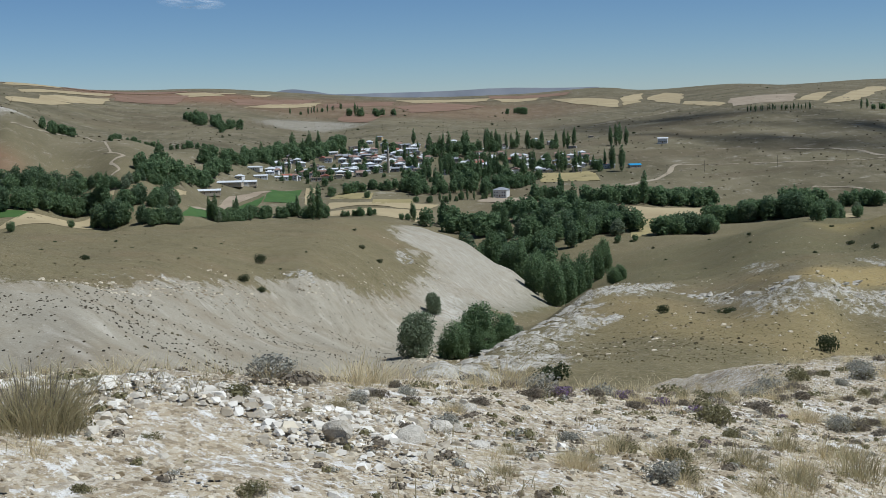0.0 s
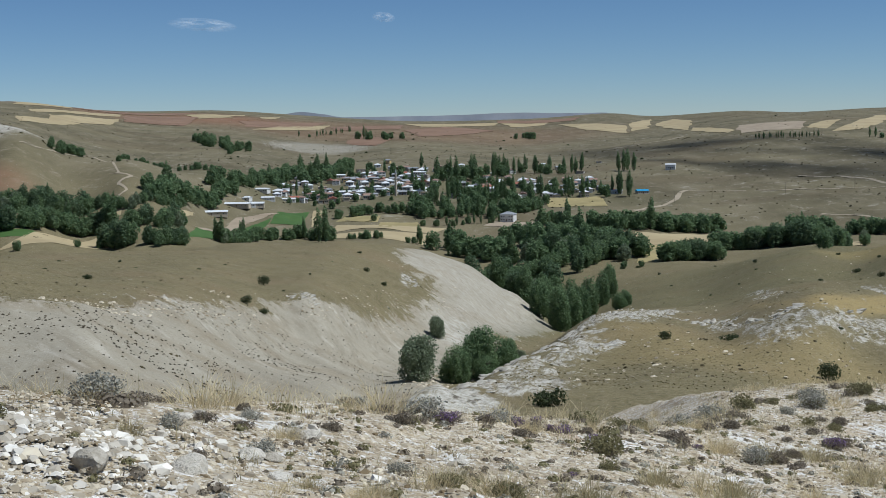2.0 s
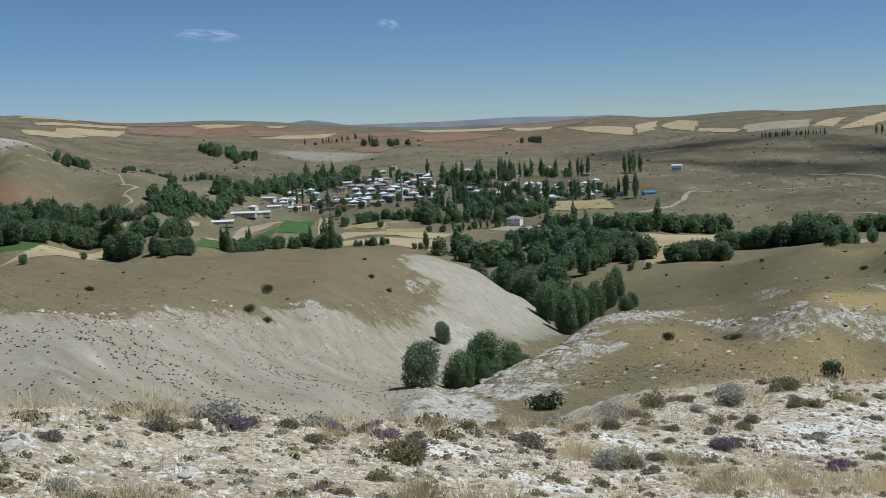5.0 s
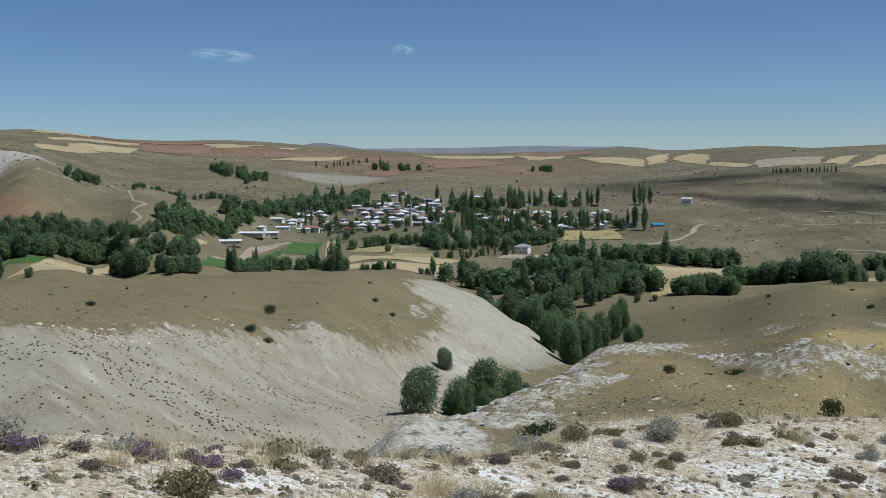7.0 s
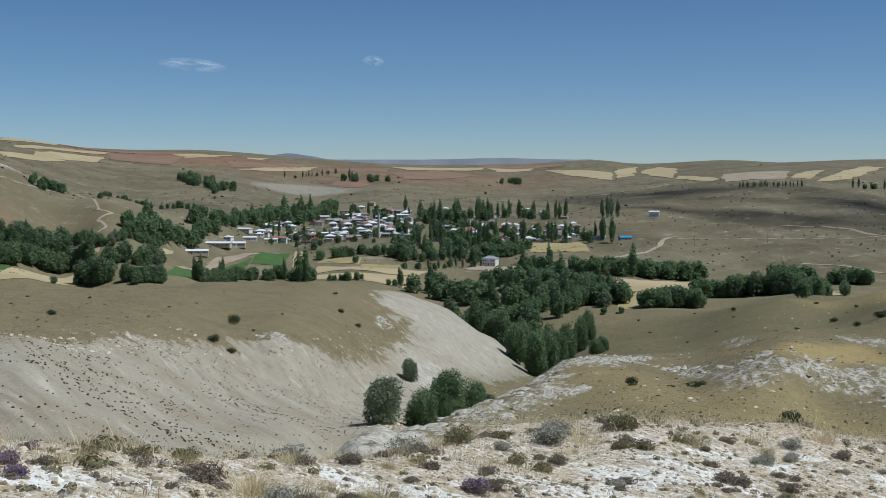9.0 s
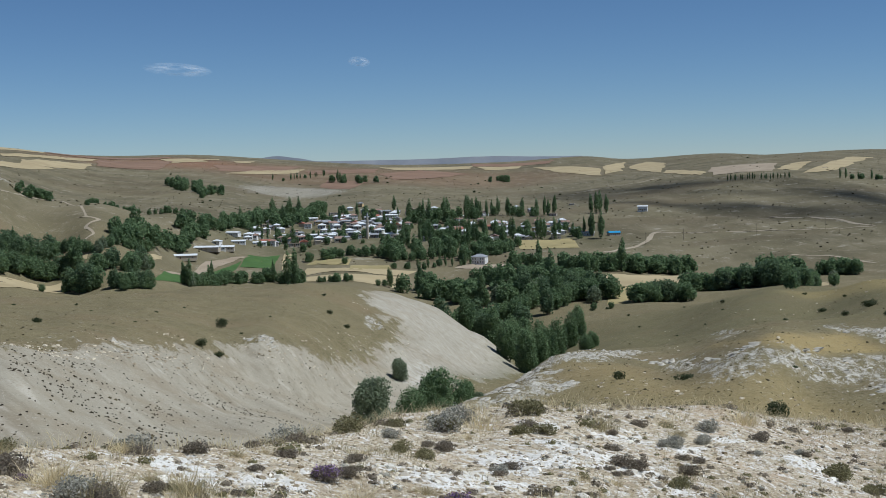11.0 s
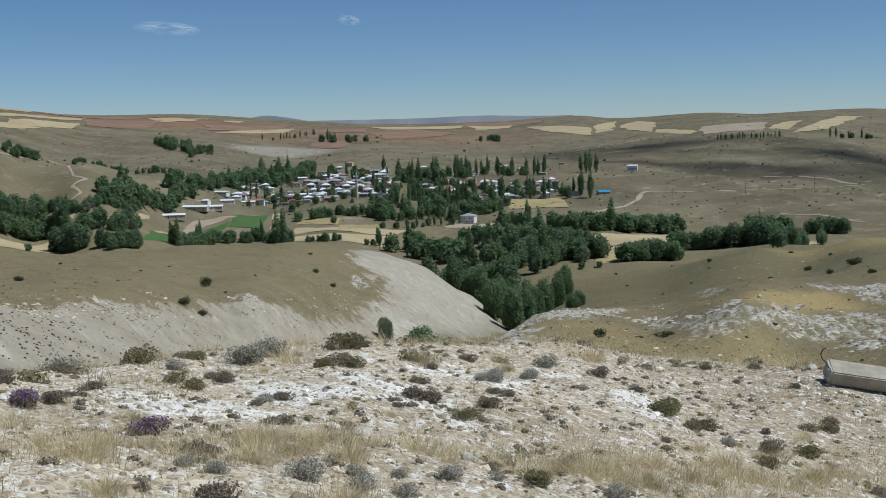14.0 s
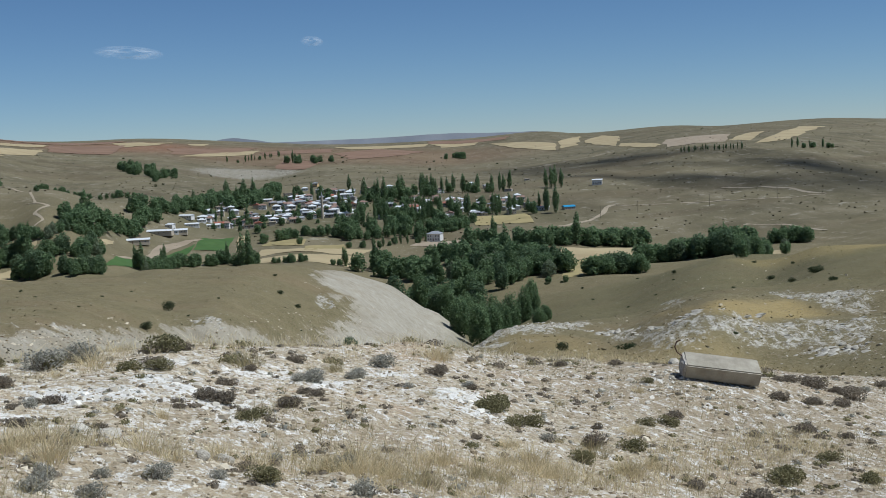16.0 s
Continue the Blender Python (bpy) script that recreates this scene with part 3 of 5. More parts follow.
field("wheat", [(167, 2779), (271, 2747), (257, 2661), (184, 2660)])
field("red", [(-120, 1863), (-119, 2072), (-53, 1977), (-70, 1784)])
field("red", [(-40, 2358), (39, 2627), (141, 2529), (-7, 2080)])
field("red", [(-519, 2190), (-421, 2353), (-382, 1983), (-469, 1939)])
field("red", [(-657, 2332), (-473, 2644), (-471, 2447), (-600, 2166)])
field("red", [(-338, 2287), (-194, 2566), (-214, 2288), (-298, 2085)])
field("red", [(-178, 2354), (-45, 2640), (-51, 2399), (-164, 2231)])
field("red", [(162, 2909), (350, 2825), (323, 2707), (168, 2800)])
field("bare", [(449, 1787), (528, 1718), (463, 1543), (399, 1575)])
track([(-206, 807), (-187, 788), (-191, 764), (-180, 742), (-181, 733), (-185, 722)], 2.4, "pale winding dirt track on the slope")
track([(-265, 813), (-261, 873), (-246, 915), (-223, 881), (-200, 805)], 1.6, "faint pale hillside track")
track([(157, 945), (184, 973), (201, 1001), (214, 1050), (223, 1066)], 4.5, "pale dirt road beside the village")
track([(384, 994), (373, 1038), (355, 1072), (330, 1102)], 4, "pale dirt road across the plain")
track([(219, 1060), (272, 1037), (320, 1007), (380, 985)], 2.4, "faint track across the plain")
track([(309, 798), (302, 851), (283, 889)], 3, "pale field track")
track([(230, 1614), (295, 1649), (360, 1700)], 5, "faint far track")

# ---------------------------------------------------------------- trees
LEAF = leafy("poplar_leaves", (0.120, 0.185, 0.090), (0.225, 0.305, 0.150), 0.5)
LEAF_GREY = leafy("willow_leaves", (0.165, 0.205, 0.125), (0.270, 0.315, 0.200), 0.5)
LEAF_DARK = leafy("hedge_leaves", (0.105, 0.160, 0.088), (0.180, 0.245, 0.128), 0.5)
BARK = two_tone("bark", (0.10, 0.08, 0.06), (0.22, 0.19, 0.15), 6, 0.9, 0.02)
rng = np.random.default_rng(7)


def leaf_cloud(name, lobes, n, size, seed, flat=1.0):
    """Small bent leaf sprays round the lobes (x, y, z, rx, rz)."""
    r = np.random.default_rng(seed)
    lobes = np.array(lobes, float)
    vol = lobes[:, 3] ** 2 * lobes[:, 4]
    pick = r.choice(len(lobes), n, p=vol ** 0.75 / (vol ** 0.75).sum())
    d = r.normal(size=(n, 3))
    d /= np.linalg.norm(d, axis=1)[:, None]
    depth = r.uniform(0.55, 1.06, n) ** 0.6
    L = lobes[pick]
    lump = 1 + 0.22 * rough(d[:, 0] * 3 + pick * 7, d[:, 2] * 3 + d[:, 1] * 2, 1.0, seed)
    c = L[:, :3] + d * np.stack([L[:, 3], L[:, 3], L[:, 4]], 1) * (depth * lump)[:, None]
    nrm = d * flat + r.normal(size=(n, 3)) * 0.6
    nrm /= np.linalg.norm(nrm, axis=1)[:, None]
    a = np.cross(nrm, r.normal(size=(n, 3)))
    a /= np.linalg.norm(a, axis=1)[:, None]
    b = np.cross(nrm, a)
    s = size * r.uniform(0.6, 1.4, n)[:, None]
    v = np.stack([c - a * s, c - b * s * 0.7 + nrm * s * 0.15, c + a * s, c + b * s * 0.7 + nrm * s * 0.15], 1).reshape(-1, 3)
    return mesh(name, v, np.arange(n * 4).reshape(-1, 4))


def stick(bm, a, b, ra, rb, sides=6):
    a, b = Vector(a), Vector(b)
    q = (b - a).to_track_quat("Z", "Y")
    rings = []
    for p, r in ((a, ra), (b, rb)):
        rings.append([bm.verts.new(p + q @ Vector((r * math.cos(k * 2 * math.pi / sides), r * math.sin(k * 2 * math.pi / sides), 0))) for k in range(sides)])
    for k in range(sides):
        bm.faces.new((rings[0][k], rings[0][(k + 1) % sides], rings[1][(k + 1) % sides], rings[1][k]))


def trunk_mesh(h, r, seed, limbs=6, spread=0.35):
    q = random.Random(seed)
    bm = bmesh.new()
    p, top = Vector((0, 0, -0.4)), h
    for k in range(4):
        nxt = Vector((q.uniform(-.03, .03) * h, q.uniform(-.03, .03) * h, top * (k + 1) / 4))
        stick(bm, p, nxt, r * (1 - k * 0.22), r * (1 - (k + 1) * 0.22))
        p = nxt
    for k in range(limbs):
        z = h * q.uniform(0.22, 0.8)
        w = q.uniform(0, 6.28)
        stick(bm, (0, 0, z), (math.cos(w) * h * spread * q.uniform(.5, 1), math.sin(w) * h * spread * q.uniform(.5, 1), z + h * q.uniform(.1, .25)), r * 0.4, r * 0.12, 5)
    return bm_mesh("trunk", bm, True)


def broad_lobes(seed, h, w, n=7):
    q = random.Random(seed)
    out = [(0, 0, h * 0.56, w * 0.32, h * 0.40), (0, 0, h * 0.28, w * 0.36, h * 0.24)]
    for k in range(n):
        a, d = k * 2.4 + q.uniform(-.4, .4), q.uniform(0.10, 0.34)
        out.append((math.cos(a) * w * d, math.sin(a) * w * d, h * q.uniform(0.24, 0.84 - 0.6 * d), w * q.uniform(0.12, 0.21), h * q.uniform(0.16, 0.30)))
    return out


def tall_lobes(seed, h, w):
    q = random.Random(seed)
    return [(q.uniform(-.12, .12) * w, q.uniform(-.12, .12) * w, h * z, w * 0.5 * s * q.uniform(.85, 1.15), h * 0.17)
            for z, s in ((0.2, .75), (0.36, 1), (0.52, 1.0), (0.68, .85), (0.82, .6), (0.93, .32))]


def tree_kind(name, label, category, lobes, h, r, n, size, seed, leaf, limbs=6):
    base = tagged(new(name), label, category)
    part("trunk", trunk_mesh(h * 0.8, r, seed, limbs), BARK, base)
    part("crown", leaf_cloud("crown", lobes, n, size, seed), leaf, base)
    return base


def stand(proto, x, y, scale=1.0, wide=1.0, group="", label="", sink=0.15):
    t = copy_thing(proto, pose(x, y, height(x, y) - sink, 0, 0, random.uniform(0, 360)))
    t.scale = (scale * wide, scale * wide, scale)
    if group:
        t["group"] = group
    if label:
        t["label"] = label
    return t


def discard(proto):
    for o in (*proto.children_recursive, proto):
        bpy.data.objects.remove(o)


BROAD = [tree_kind("tree", "dark green broadleaf tree in the valley", "tree", broad_lobes(k, 10, 9, 10), 10, 0.28, 1500, 0.46, 100 + k, LEAF) for k in range(4)]
BROAD += [tree_kind("tree", "grey-green willow beside the stream", "tree", broad_lobes(9 + k, 9, 8), 9, 0.25, 1700, 0.42, 120 + k, LEAF_GREY) for k in range(1)]
BROAD += [tree_kind("tree", "dense dark valley tree with a tall crown", "tree", broad_lobes(20 + k, 13, 8.5, 12), 13, 0.3, 1700, 0.46, 130 + k, LEAF_DARK) for k in range(2)]
TALL = [tree_kind("poplar_tree", "slender upright dark green poplar", "poplar", tall_lobes(30 + k, 16, 3.8), 16, 0.22, 950, 0.42, 140 + k, LEAF, 3) for k in range(3)]


WOODS = []          # far broadleaf trees, joined further down


def belt(points, n, width, low=0.8, high=1.15, tall=0.0, group=""):
    """Trees strewn along a line."""
    p = np.array(points, float)
    l = np.concatenate([[0], np.cumsum(np.hypot(*np.diff(p, axis=0).T))])
    n = int(n * 1.15)
    for k in range(n):
        s = l[-1] * (k + random.uniform(0.1, 0.9)) / n
        x, y = np.interp(s, l, p[:, 0]) + random.gauss(0, width * 0.3), np.interp(s, l, p[:, 1]) + random.gauss(0, width * 0.9)
        if random.random() < tall:
            stand(random.choice(TALL), x, y, random.uniform(low, high), random.uniform(0.8, 1.2), group)
        elif y > 735:
            WOODS.append((x, y, random.uniform(low, high), random.uniform(0.9, 1.25)))
        else:
            stand(random.choice(BROAD), x, y, random.uniform(low, high), random.uniform(0.95, 1.3), group)


VALLEY_ROW, VILLAGE_ROW = "trees along the valley stream", "trees among the village houses"
belt([(-229, 671), (-214, 699), (-197, 730)], 26, 5, 0.85, 1.1, 0.02, VALLEY_ROW)
belt([(-255, 689), (-231, 672)], 8, 5, 0.8, 1, 0, VALLEY_ROW)
belt([(-194, 726), (-167, 702), (-155, 786)], 20, 4, 0.5, 0.8, 0.05, VALLEY_ROW)
belt([(-167, 734), (-164, 834), (-148, 931)], 28, 8, 1, 1.35, 0.05, VALLEY_ROW)
belt([(-241, 649), (-214, 631), (-200, 662), (-183, 688)], 34, 4, 0.9, 1.2, 0.03, VALLEY_ROW)
belt([(-181, 685), (-170, 675)], 6, 4, 1, 1.3, 0.5, VALLEY_ROW)
belt([(-168, 649), (-154, 630)], 8, 4, 1, 1.35, 0, VALLEY_ROW)
belt([(-167, 672), (-148, 672), (-141, 706)], 14, 5, 0.8, 1.1, 0, VALLEY_ROW)
belt([(-145, 622), (-135, 623), (-127, 640)], 13, 4, 0.75, 0.95, 0, VALLEY_ROW)
belt([(-122, 706), (-108, 775), (-82, 802), (-62, 785)], 34, 3, 0.7, 1, 0.25, VALLEY_ROW)
belt([(-52, 793), (-43, 789), (-31, 800)], 8, 3, 0.4, 0.7, 0, VALLEY_ROW)
belt([(-220, 599), (-209, 588)], 4, 3, 0.9, 1.1, 0, VALLEY_ROW)
belt([(77, 720), (96, 708), (115, 701)], 24, 8, 1.05, 1.4, 0.02, VALLEY_ROW)
belt([(124, 837), (161, 851), (200, 849)], 34, 6, 1, 1.35, 0.03, VALLEY_ROW)
belt([(130, 676), (144, 679), (157, 683)], 15, 5, 0.9, 1.2, 0.02, VALLEY_ROW)
belt([(174, 745), (192, 743), (207, 736), (227, 716)], 36, 7, 1.0, 1.35, 0.02, VALLEY_ROW)
belt([(233, 803), (241, 781), (249, 762)], 14, 6, 1.1, 1.4, 0, VALLEY_ROW)
belt([(153, 475), (226, 664), (252, 686)], 14, 5, 0.6, 0.9, 0, VALLEY_ROW)
belt([(259, 760), (278, 756)], 8, 5, 0.9, 1.1, 0, VALLEY_ROW)
belt([(-161, 931), (-138, 1067), (-125, 1243)], 36, 8, 1.0, 1.35, 0.03, VALLEY_ROW)
belt([(-114, 1137), (-97, 1204), (-82, 1346)], 24, 10, 1.1, 1.5, 0.3, VALLEY_ROW)
belt([(-300, 1674), (-258, 1558), (-219, 1437)], 22, 24, 0.9, 1.5, 0, VALLEY_ROW)
belt([(-221, 884), (-226, 960), (-238, 1130)], 11, 5, 0.35, 0.6, 0, VALLEY_ROW)
belt([(-261, 879), (-250, 912)], 8, 5, 0.5, 0.8, 0, VALLEY_ROW)
belt([(-70, 921), (-37, 944), (-11, 940), (20, 930)], 16, 5, 0.6, 0.95, 0.03, VALLEY_ROW)
belt([(80, 888), (105, 858), (138, 841)], 17, 6, 0.9, 1.3, 0.05, VALLEY_ROW)
belt([(58, 832), (95, 770), (120, 735)], 28, 14, 1.0, 1.4, 0.03, VALLEY_ROW)
belt([(5, 790), (30, 770), (55, 730), (85, 700)], 34, 14, 1.1, 1.5, 0.03, VALLEY_ROW)
belt([(18, 640), (40, 640), (70, 660), (100, 700)], 18, 14, 1.0, 1.3, 0.03, VALLEY_ROW)
belt([(28, 600), (45, 560), (62, 590)], 12, 12, 1.0, 1.3, 0.05, VALLEY_ROW)
belt([(-16, 945), (31, 935), (84, 955)], 34, 12, 0.8, 1.3, 0.15, VILLAGE_ROW)
belt([(16, 1040), (44, 1032), (70, 1002)], 16, 10, 0.8, 1.2, 0.3, VILLAGE_ROW)
belt([(-5, 882), (55, 900)], 12, 3, 0.4, 0.6, 0.5, VALLEY_ROW)
belt([(-125, 1243), (-100, 1310), (-81, 1311)], 12, 10, 1.0, 1.25, 0.2, VILLAGE_ROW)
belt([(-110, 1020), (-60, 1060), (10, 1060)], 44, 38, 0.4, 0.8, 0.15, VILLAGE_ROW)
COPSE = "copses on the far slopes"
belt([(-377, 1260), (-329, 1200)], 7, 8, 0.7, 1.0, 0, COPSE)
belt([(-215, 1000), (-185, 1010), (-165, 1010)], 9, 4, 0.45, 0.7, 0, COPSE)
belt([(-110, 1985), (-40, 1973)], 9, 20, 1.0, 1.4, 0.2, COPSE)
belt([(-193, 1961), (-128, 2219)], 11, 10, 0.5, 0.75, 0.8, COPSE)
belt([(172, 2266), (198, 2211)], 5, 20, 1.0, 1.4, 0, COPSE)
belt([(378, 1433), (443, 1389)], 18, 2, 0.36, 0.5, 1.0, "row of poplars on the plateau")
belt([(490, 1375), (545, 1383)], 9, 4, 0.5, 0.7, 0.5, COPSE)
belt([(12, 1140), (50, 1190), (85, 1240)], 20, 14, 1.0, 1.5, 0.6, VILLAGE_ROW)
belt([(87, 1249), (158, 1267)], 14, 10, 0.9, 1.2, 0.75, VILLAGE_ROW)
belt([(101, 1048), (165, 1032)], 12, 10, 0.9, 1.2, 0.7, VILLAGE_ROW)
belt([(10, 1110), (90, 1090), (150, 1075)], 30, 35, 0.5, 1.0, 0.15, VILLAGE_ROW)
belt([(-3, 984), (50, 1000), (93, 1003)], 20, 16, 0.8, 1.2, 0.3, VILLAGE_ROW)
belt([(-18, 1075), (30, 1050)], 10, 12, 0.8, 1.2, 0.4, VILLAGE_ROW)
belt([(-150, 1120), (-82, 1000)], 13, 10, 0.6, 1.0, 0.3, VILLAGE_ROW)
belt([(-110, 1240), (-40, 1200), (0, 1190)], 30, 40, 0.5, 1.0, 0.25, VILLAGE_ROW)
for x_, y_, s_ in ((-69, 768, 1.25), (-65, 770, 1.35), (197, 1240, 1.25), (201, 1246, 1.3), (193, 1252, 1.15), (206, 1235, 1.1), (165, 1015, 1.3), (-7, 800, 0.75), (-6, 798, 0.7)):
    stand(TALL[int(x_) % 3], x_, y_, s_, 1.1, VILLAGE_ROW)
for x_, y_, s_ in ((-194, 580, 0.55), (-178, 624, 0.45), (-172, 642, 0.45), (102, 650, 0.45), (111, 648, 0.4), (-10, 795, 0.5), (-14, 792, 0.45), (-40, 900, 0.6)):
    stand(BROAD[int(y_) % 4], x_, y_, s_, 1.0, VALLEY_ROW)


def far_woods():
    """The broadleaf trees too far off to count, in one mesh."""
    verts = []
    protos = [leaf_cloud("far_crown", broad_lobes(300 + k, 10, 9), 760, 0.62, 320 + k) for k in range(5)]
    clouds = []
    for p in protos:
        c = np.empty(len(p.vertices) * 3, np.float32)
        p.vertices.foreach_get("co", c)
        clouds.append(c.reshape(-1, 3))
        bpy.data.meshes.remove(p)
    for k, (x, y, s, w) in enumerate(WOODS):
        a = k * 2.4
        c = clouds[k % 5] * np.array([s * w, s * w, s])
        verts.append(np.stack([c[:, 0] * math.cos(a) - c[:, 1] * math.sin(a) + x, c[:, 0] * math.sin(a) + c[:, 1] * math.cos(a) + y, c[:, 2] + height(x, y) - 0.3], 1))
    v = np.concatenate(verts)
    tagged(part("far_trees", mesh("far_trees", v, np.arange(len(v)).reshape(-1, 4)), LEAF), "dark green trees among the houses and on far slopes", "trees", kind="stuff")


far_woods()

# trees of the near gully, with finer crowns
GULLY_TREES = "trees in the gully"
NEAR = [tree_kind("tree", "broad dense green gully tree", "tree", broad_lobes(50 + k, 9, 8, 12), 9, 0.2, 8000, 0.18, 160 + k, (LEAF_GREY, LEAF, LEAF)[k], 12) for k in range(3)]
NEAR += [tree_kind("tree", "tall full-crowned green poplar in the gully mouth", "tree", broad_lobes(70 + k, 15, 8, 16), 15, 0.3, 7500, 0.27, 180 + k, LEAF, 12) for k in range(2)]
for k_, x_, y_, s_, w_ in ((0, -4.6, 229, 1.15, 1.08), (1, 2.8, 234, 1.0, 0.9), (2, 7.6, 243, 1.3, 1.0), (1, 11.0, 246, 1.05, 1.0), (2, 14, 252, 0.85, 0.95),
                           (0, 0.2, 362, 0.85, 1.0), (1, 9, 238, 0.6, 1.1), (0, 17, 262, 0.45, 1.0),
                           (1, 68, 450, 0.85, 0.95), (2, 71, 452, 0.75, 1.0), (4, 47, 460, 1.2, 1.15), (3, 41, 474, 1.1, 1.1), (4, 53, 470, 1.15, 1.1),
                           (3, 58, 480, 1.05, 1.05), (4, 45, 492, 1.1, 1.0), (3, 64, 500, 1.15, 1.0), (4, 72, 520, 1.1, 0.95), (3, 52, 505, 1.15, 1.0),
                           (4, 60, 530, 1.1, 1.0), (3, 78, 540, 1.1, 0.9), (4, 40, 530, 1.15, 1.1), (3, 30, 560, 1.1, 1.1), (4, 50, 560, 1.1, 1.1)):
    stand(NEAR[k_], x_, y_, s_, w_, GULLY_TREES, "", 0.9 * s_)

# ---------------------------------------------------------------- village
WALLS = [two_tone("white_plaster", (0.66, 0.64, 0.60), (0.82, 0.80, 0.76), 0.8), two_tone("tan_plaster", (0.42, 0.36, 0.28), (0.55, 0.48, 0.38), 0.8),
         two_tone("ochre_plaster", (0.52, 0.38, 0.18), (0.62, 0.47, 0.25), 0.8), two_tone("grey_stone_wall", (0.30, 0.27, 0.24), (0.45, 0.42, 0.37), 1.5)]
ROOFS = [two_tone("pale_sheet_roof", (0.55, 0.57, 0.58), (0.78, 0.79, 0.79), 0.6, 0.5), two_tone("rusty_sheet_roof", (0.22, 0.13, 0.10), (0.36, 0.25, 0.20), 0.7, 0.6),
         two_tone("red_tile_roof", (0.28, 0.10, 0.07), (0.38, 0.16, 0.11), 1.0, 0.8), two_tone("grey_sheet_roof", (0.24, 0.25, 0.27), (0.36, 0.37, 0.38), 0.6, 0.5),
         two_tone("blue_sheet_roof", (0.03, 0.22, 0.42), (0.06, 0.32, 0.55), 0.6, 0.5), two_tone("earth_roof", (0.33, 0.27, 0.20), (0.43, 0.36, 0.28), 0.8)]
PANE = two_tone("dark_glass", (0.02, 0.025, 0.03), (0.05, 0.06, 0.07), 1, 0.15)
DOOR = two_tone("brown_door", (0.09, 0.05, 0.03), (0.16, 0.09, 0.05), 2, 0.6)
FRAME = two_tone("white_frame", (0.6, 0.6, 0.58), (0.7, 0.7, 0.68), 2, 0.6)


def box(bm, x0, x1, y0, y1, z0, z1):
    c = [bm.verts.new(p) for p in ((x0, y0, z0), (x1, y0, z0), (x1, y1, z0), (x0, y1, z0), (x0, y0, z1), (x1, y0, z1), (x1, y1, z1), (x0, y1, z1))]
    for f in ((3, 2, 1, 0), (4, 5, 6, 7), (0, 1, 5, 4), (1, 2, 6, 5), (2, 3, 7, 6), (3, 0, 4, 7)):
        bm.faces.new([c[k] for k in f])
    return c


def box_mesh(name, *b):
    bm = bmesh.new()
    box(bm, *b)
    return bm_mesh(name, bm)


def roof_mesh(w, d, h, pitch, shape):
    """A roof with eaves and thickness: hip, gable or flat."""
    bm, e = bmesh.new(), 0.5
    X, Y = w / 2 + e, d / 2 + e
    if shape == "flat":
        box(bm, -X + .2, X - .2, -Y + .2, Y - .2, h, h + 0.35)
    else:
        r = X - Y * 0.9 if shape == "hip" else X
        lo = [bm.verts.new((sx * X, sy * Y, h - 0.05)) for sx, sy in ((-1, -1), (1, -1), (1, 1), (-1, 1))]
        up = [bm.verts.new((sx * X, sy * Y, h + 0.13)) for sx, sy in ((-1, -1), (1, -1), (1, 1), (-1, 1))]
        a, b = bm.verts.new((-max(r, 0.3), 0, h + pitch)), bm.verts.new((max(r, 0.3), 0, h + pitch))
        bm.faces.new(lo[::-1])
        for k in range(4):
            bm.faces.new((lo[k], lo[(k + 1) % 4], up[(k + 1) % 4], up[k]))
        bm.faces.new((up[0], up[1], b, a))
        bm.faces.new((up[2], up[3], a, b))
        bm.faces.new((up[1], up[2], b))
        bm.faces.new((up[3], up[0], a))
    return bm_mesh("roof", bm)


def house(name, label, w, d, h, pitch, shape, wall, roof, floors=1, sides=True):
    base = tagged(new(name), label, "house")
    part("wall", box_mesh("wall", -w / 2, w / 2, -d / 2, d / 2, -2.0, h), WALLS[wall], base)
    top = part("roof", roof_mesh(w, d, h, pitch, shape), ROOFS[roof], base)
    if shape != "flat":
        part("chimney", box_mesh("chimney", w * .2, w * .2 + .6, .3, .9, h, h + pitch + .7), WALLS[3], top)
    part("door", box_mesh("door", -.5, .5, -d / 2 - .06, -d / 2 + .05, 0, 2.05), DOOR, base)
    for f in range(floors):
        z = 0.9 + f * 2.8
        for x in (-w * .36, -w * .18, w * .2, w * .37):
            if f == 0 and abs(x) < .7:
                continue
            win = part("window", box_mesh("window", x - .6, x + .6, -d / 2 - .05, -d / 2 + .02, z, z + 1.3), FRAME, base)
            part("pane", box_mesh("pane", x - .5, x + .5, -d / 2 - .07, -d / 2 - .04, z + .1, z + 1.2), PANE, win)
        for y in (-d * .2, d * .22) if sides else ():
            win = part("window", box_mesh("window", -w / 2 - .05, -w / 2 + .02, y - .55, y + .55, z, z + 1.3), FRAME, base)
            part("pane", box_mesh("pane", -w / 2 - .07, -w / 2 - .04, y - .45, y + .45, z + .1, z + 1.2), PANE, win)
    return base


HOMES = [house("house", "white plastered village house with pale sheet roof", 10, 8, 3.2, 1.9, "hip", 0, 0),
         house("house", "two-storey white house with rusty hipped roof", 10, 9, 5.8, 2.0, "hip", 0, 1, 2),
         house("house", "low stone house with flat earth roof", 11, 8, 3.0, 0, "flat", 3, 5),
         house("house", "tan village house with grey sheet roof", 12, 8, 3.4, 1.8, "gable", 1, 3),
         house("house", "two-storey ochre house with grey hipped roof", 10, 9, 6.0, 1.8, "hip", 2, 3, 2),
         house("house", "white village house with red tiled roof", 10, 8, 3.4, 2.0, "gable", 0, 2),
         house("house", "long white barn with pale sheet roof", 17, 7, 3.2, 1.5, "gable", 0, 0),
         house("house", "tan two-storey house with pale hipped roof", 10, 9, 5.6, 2.0, "hip", 1, 0, 2)]
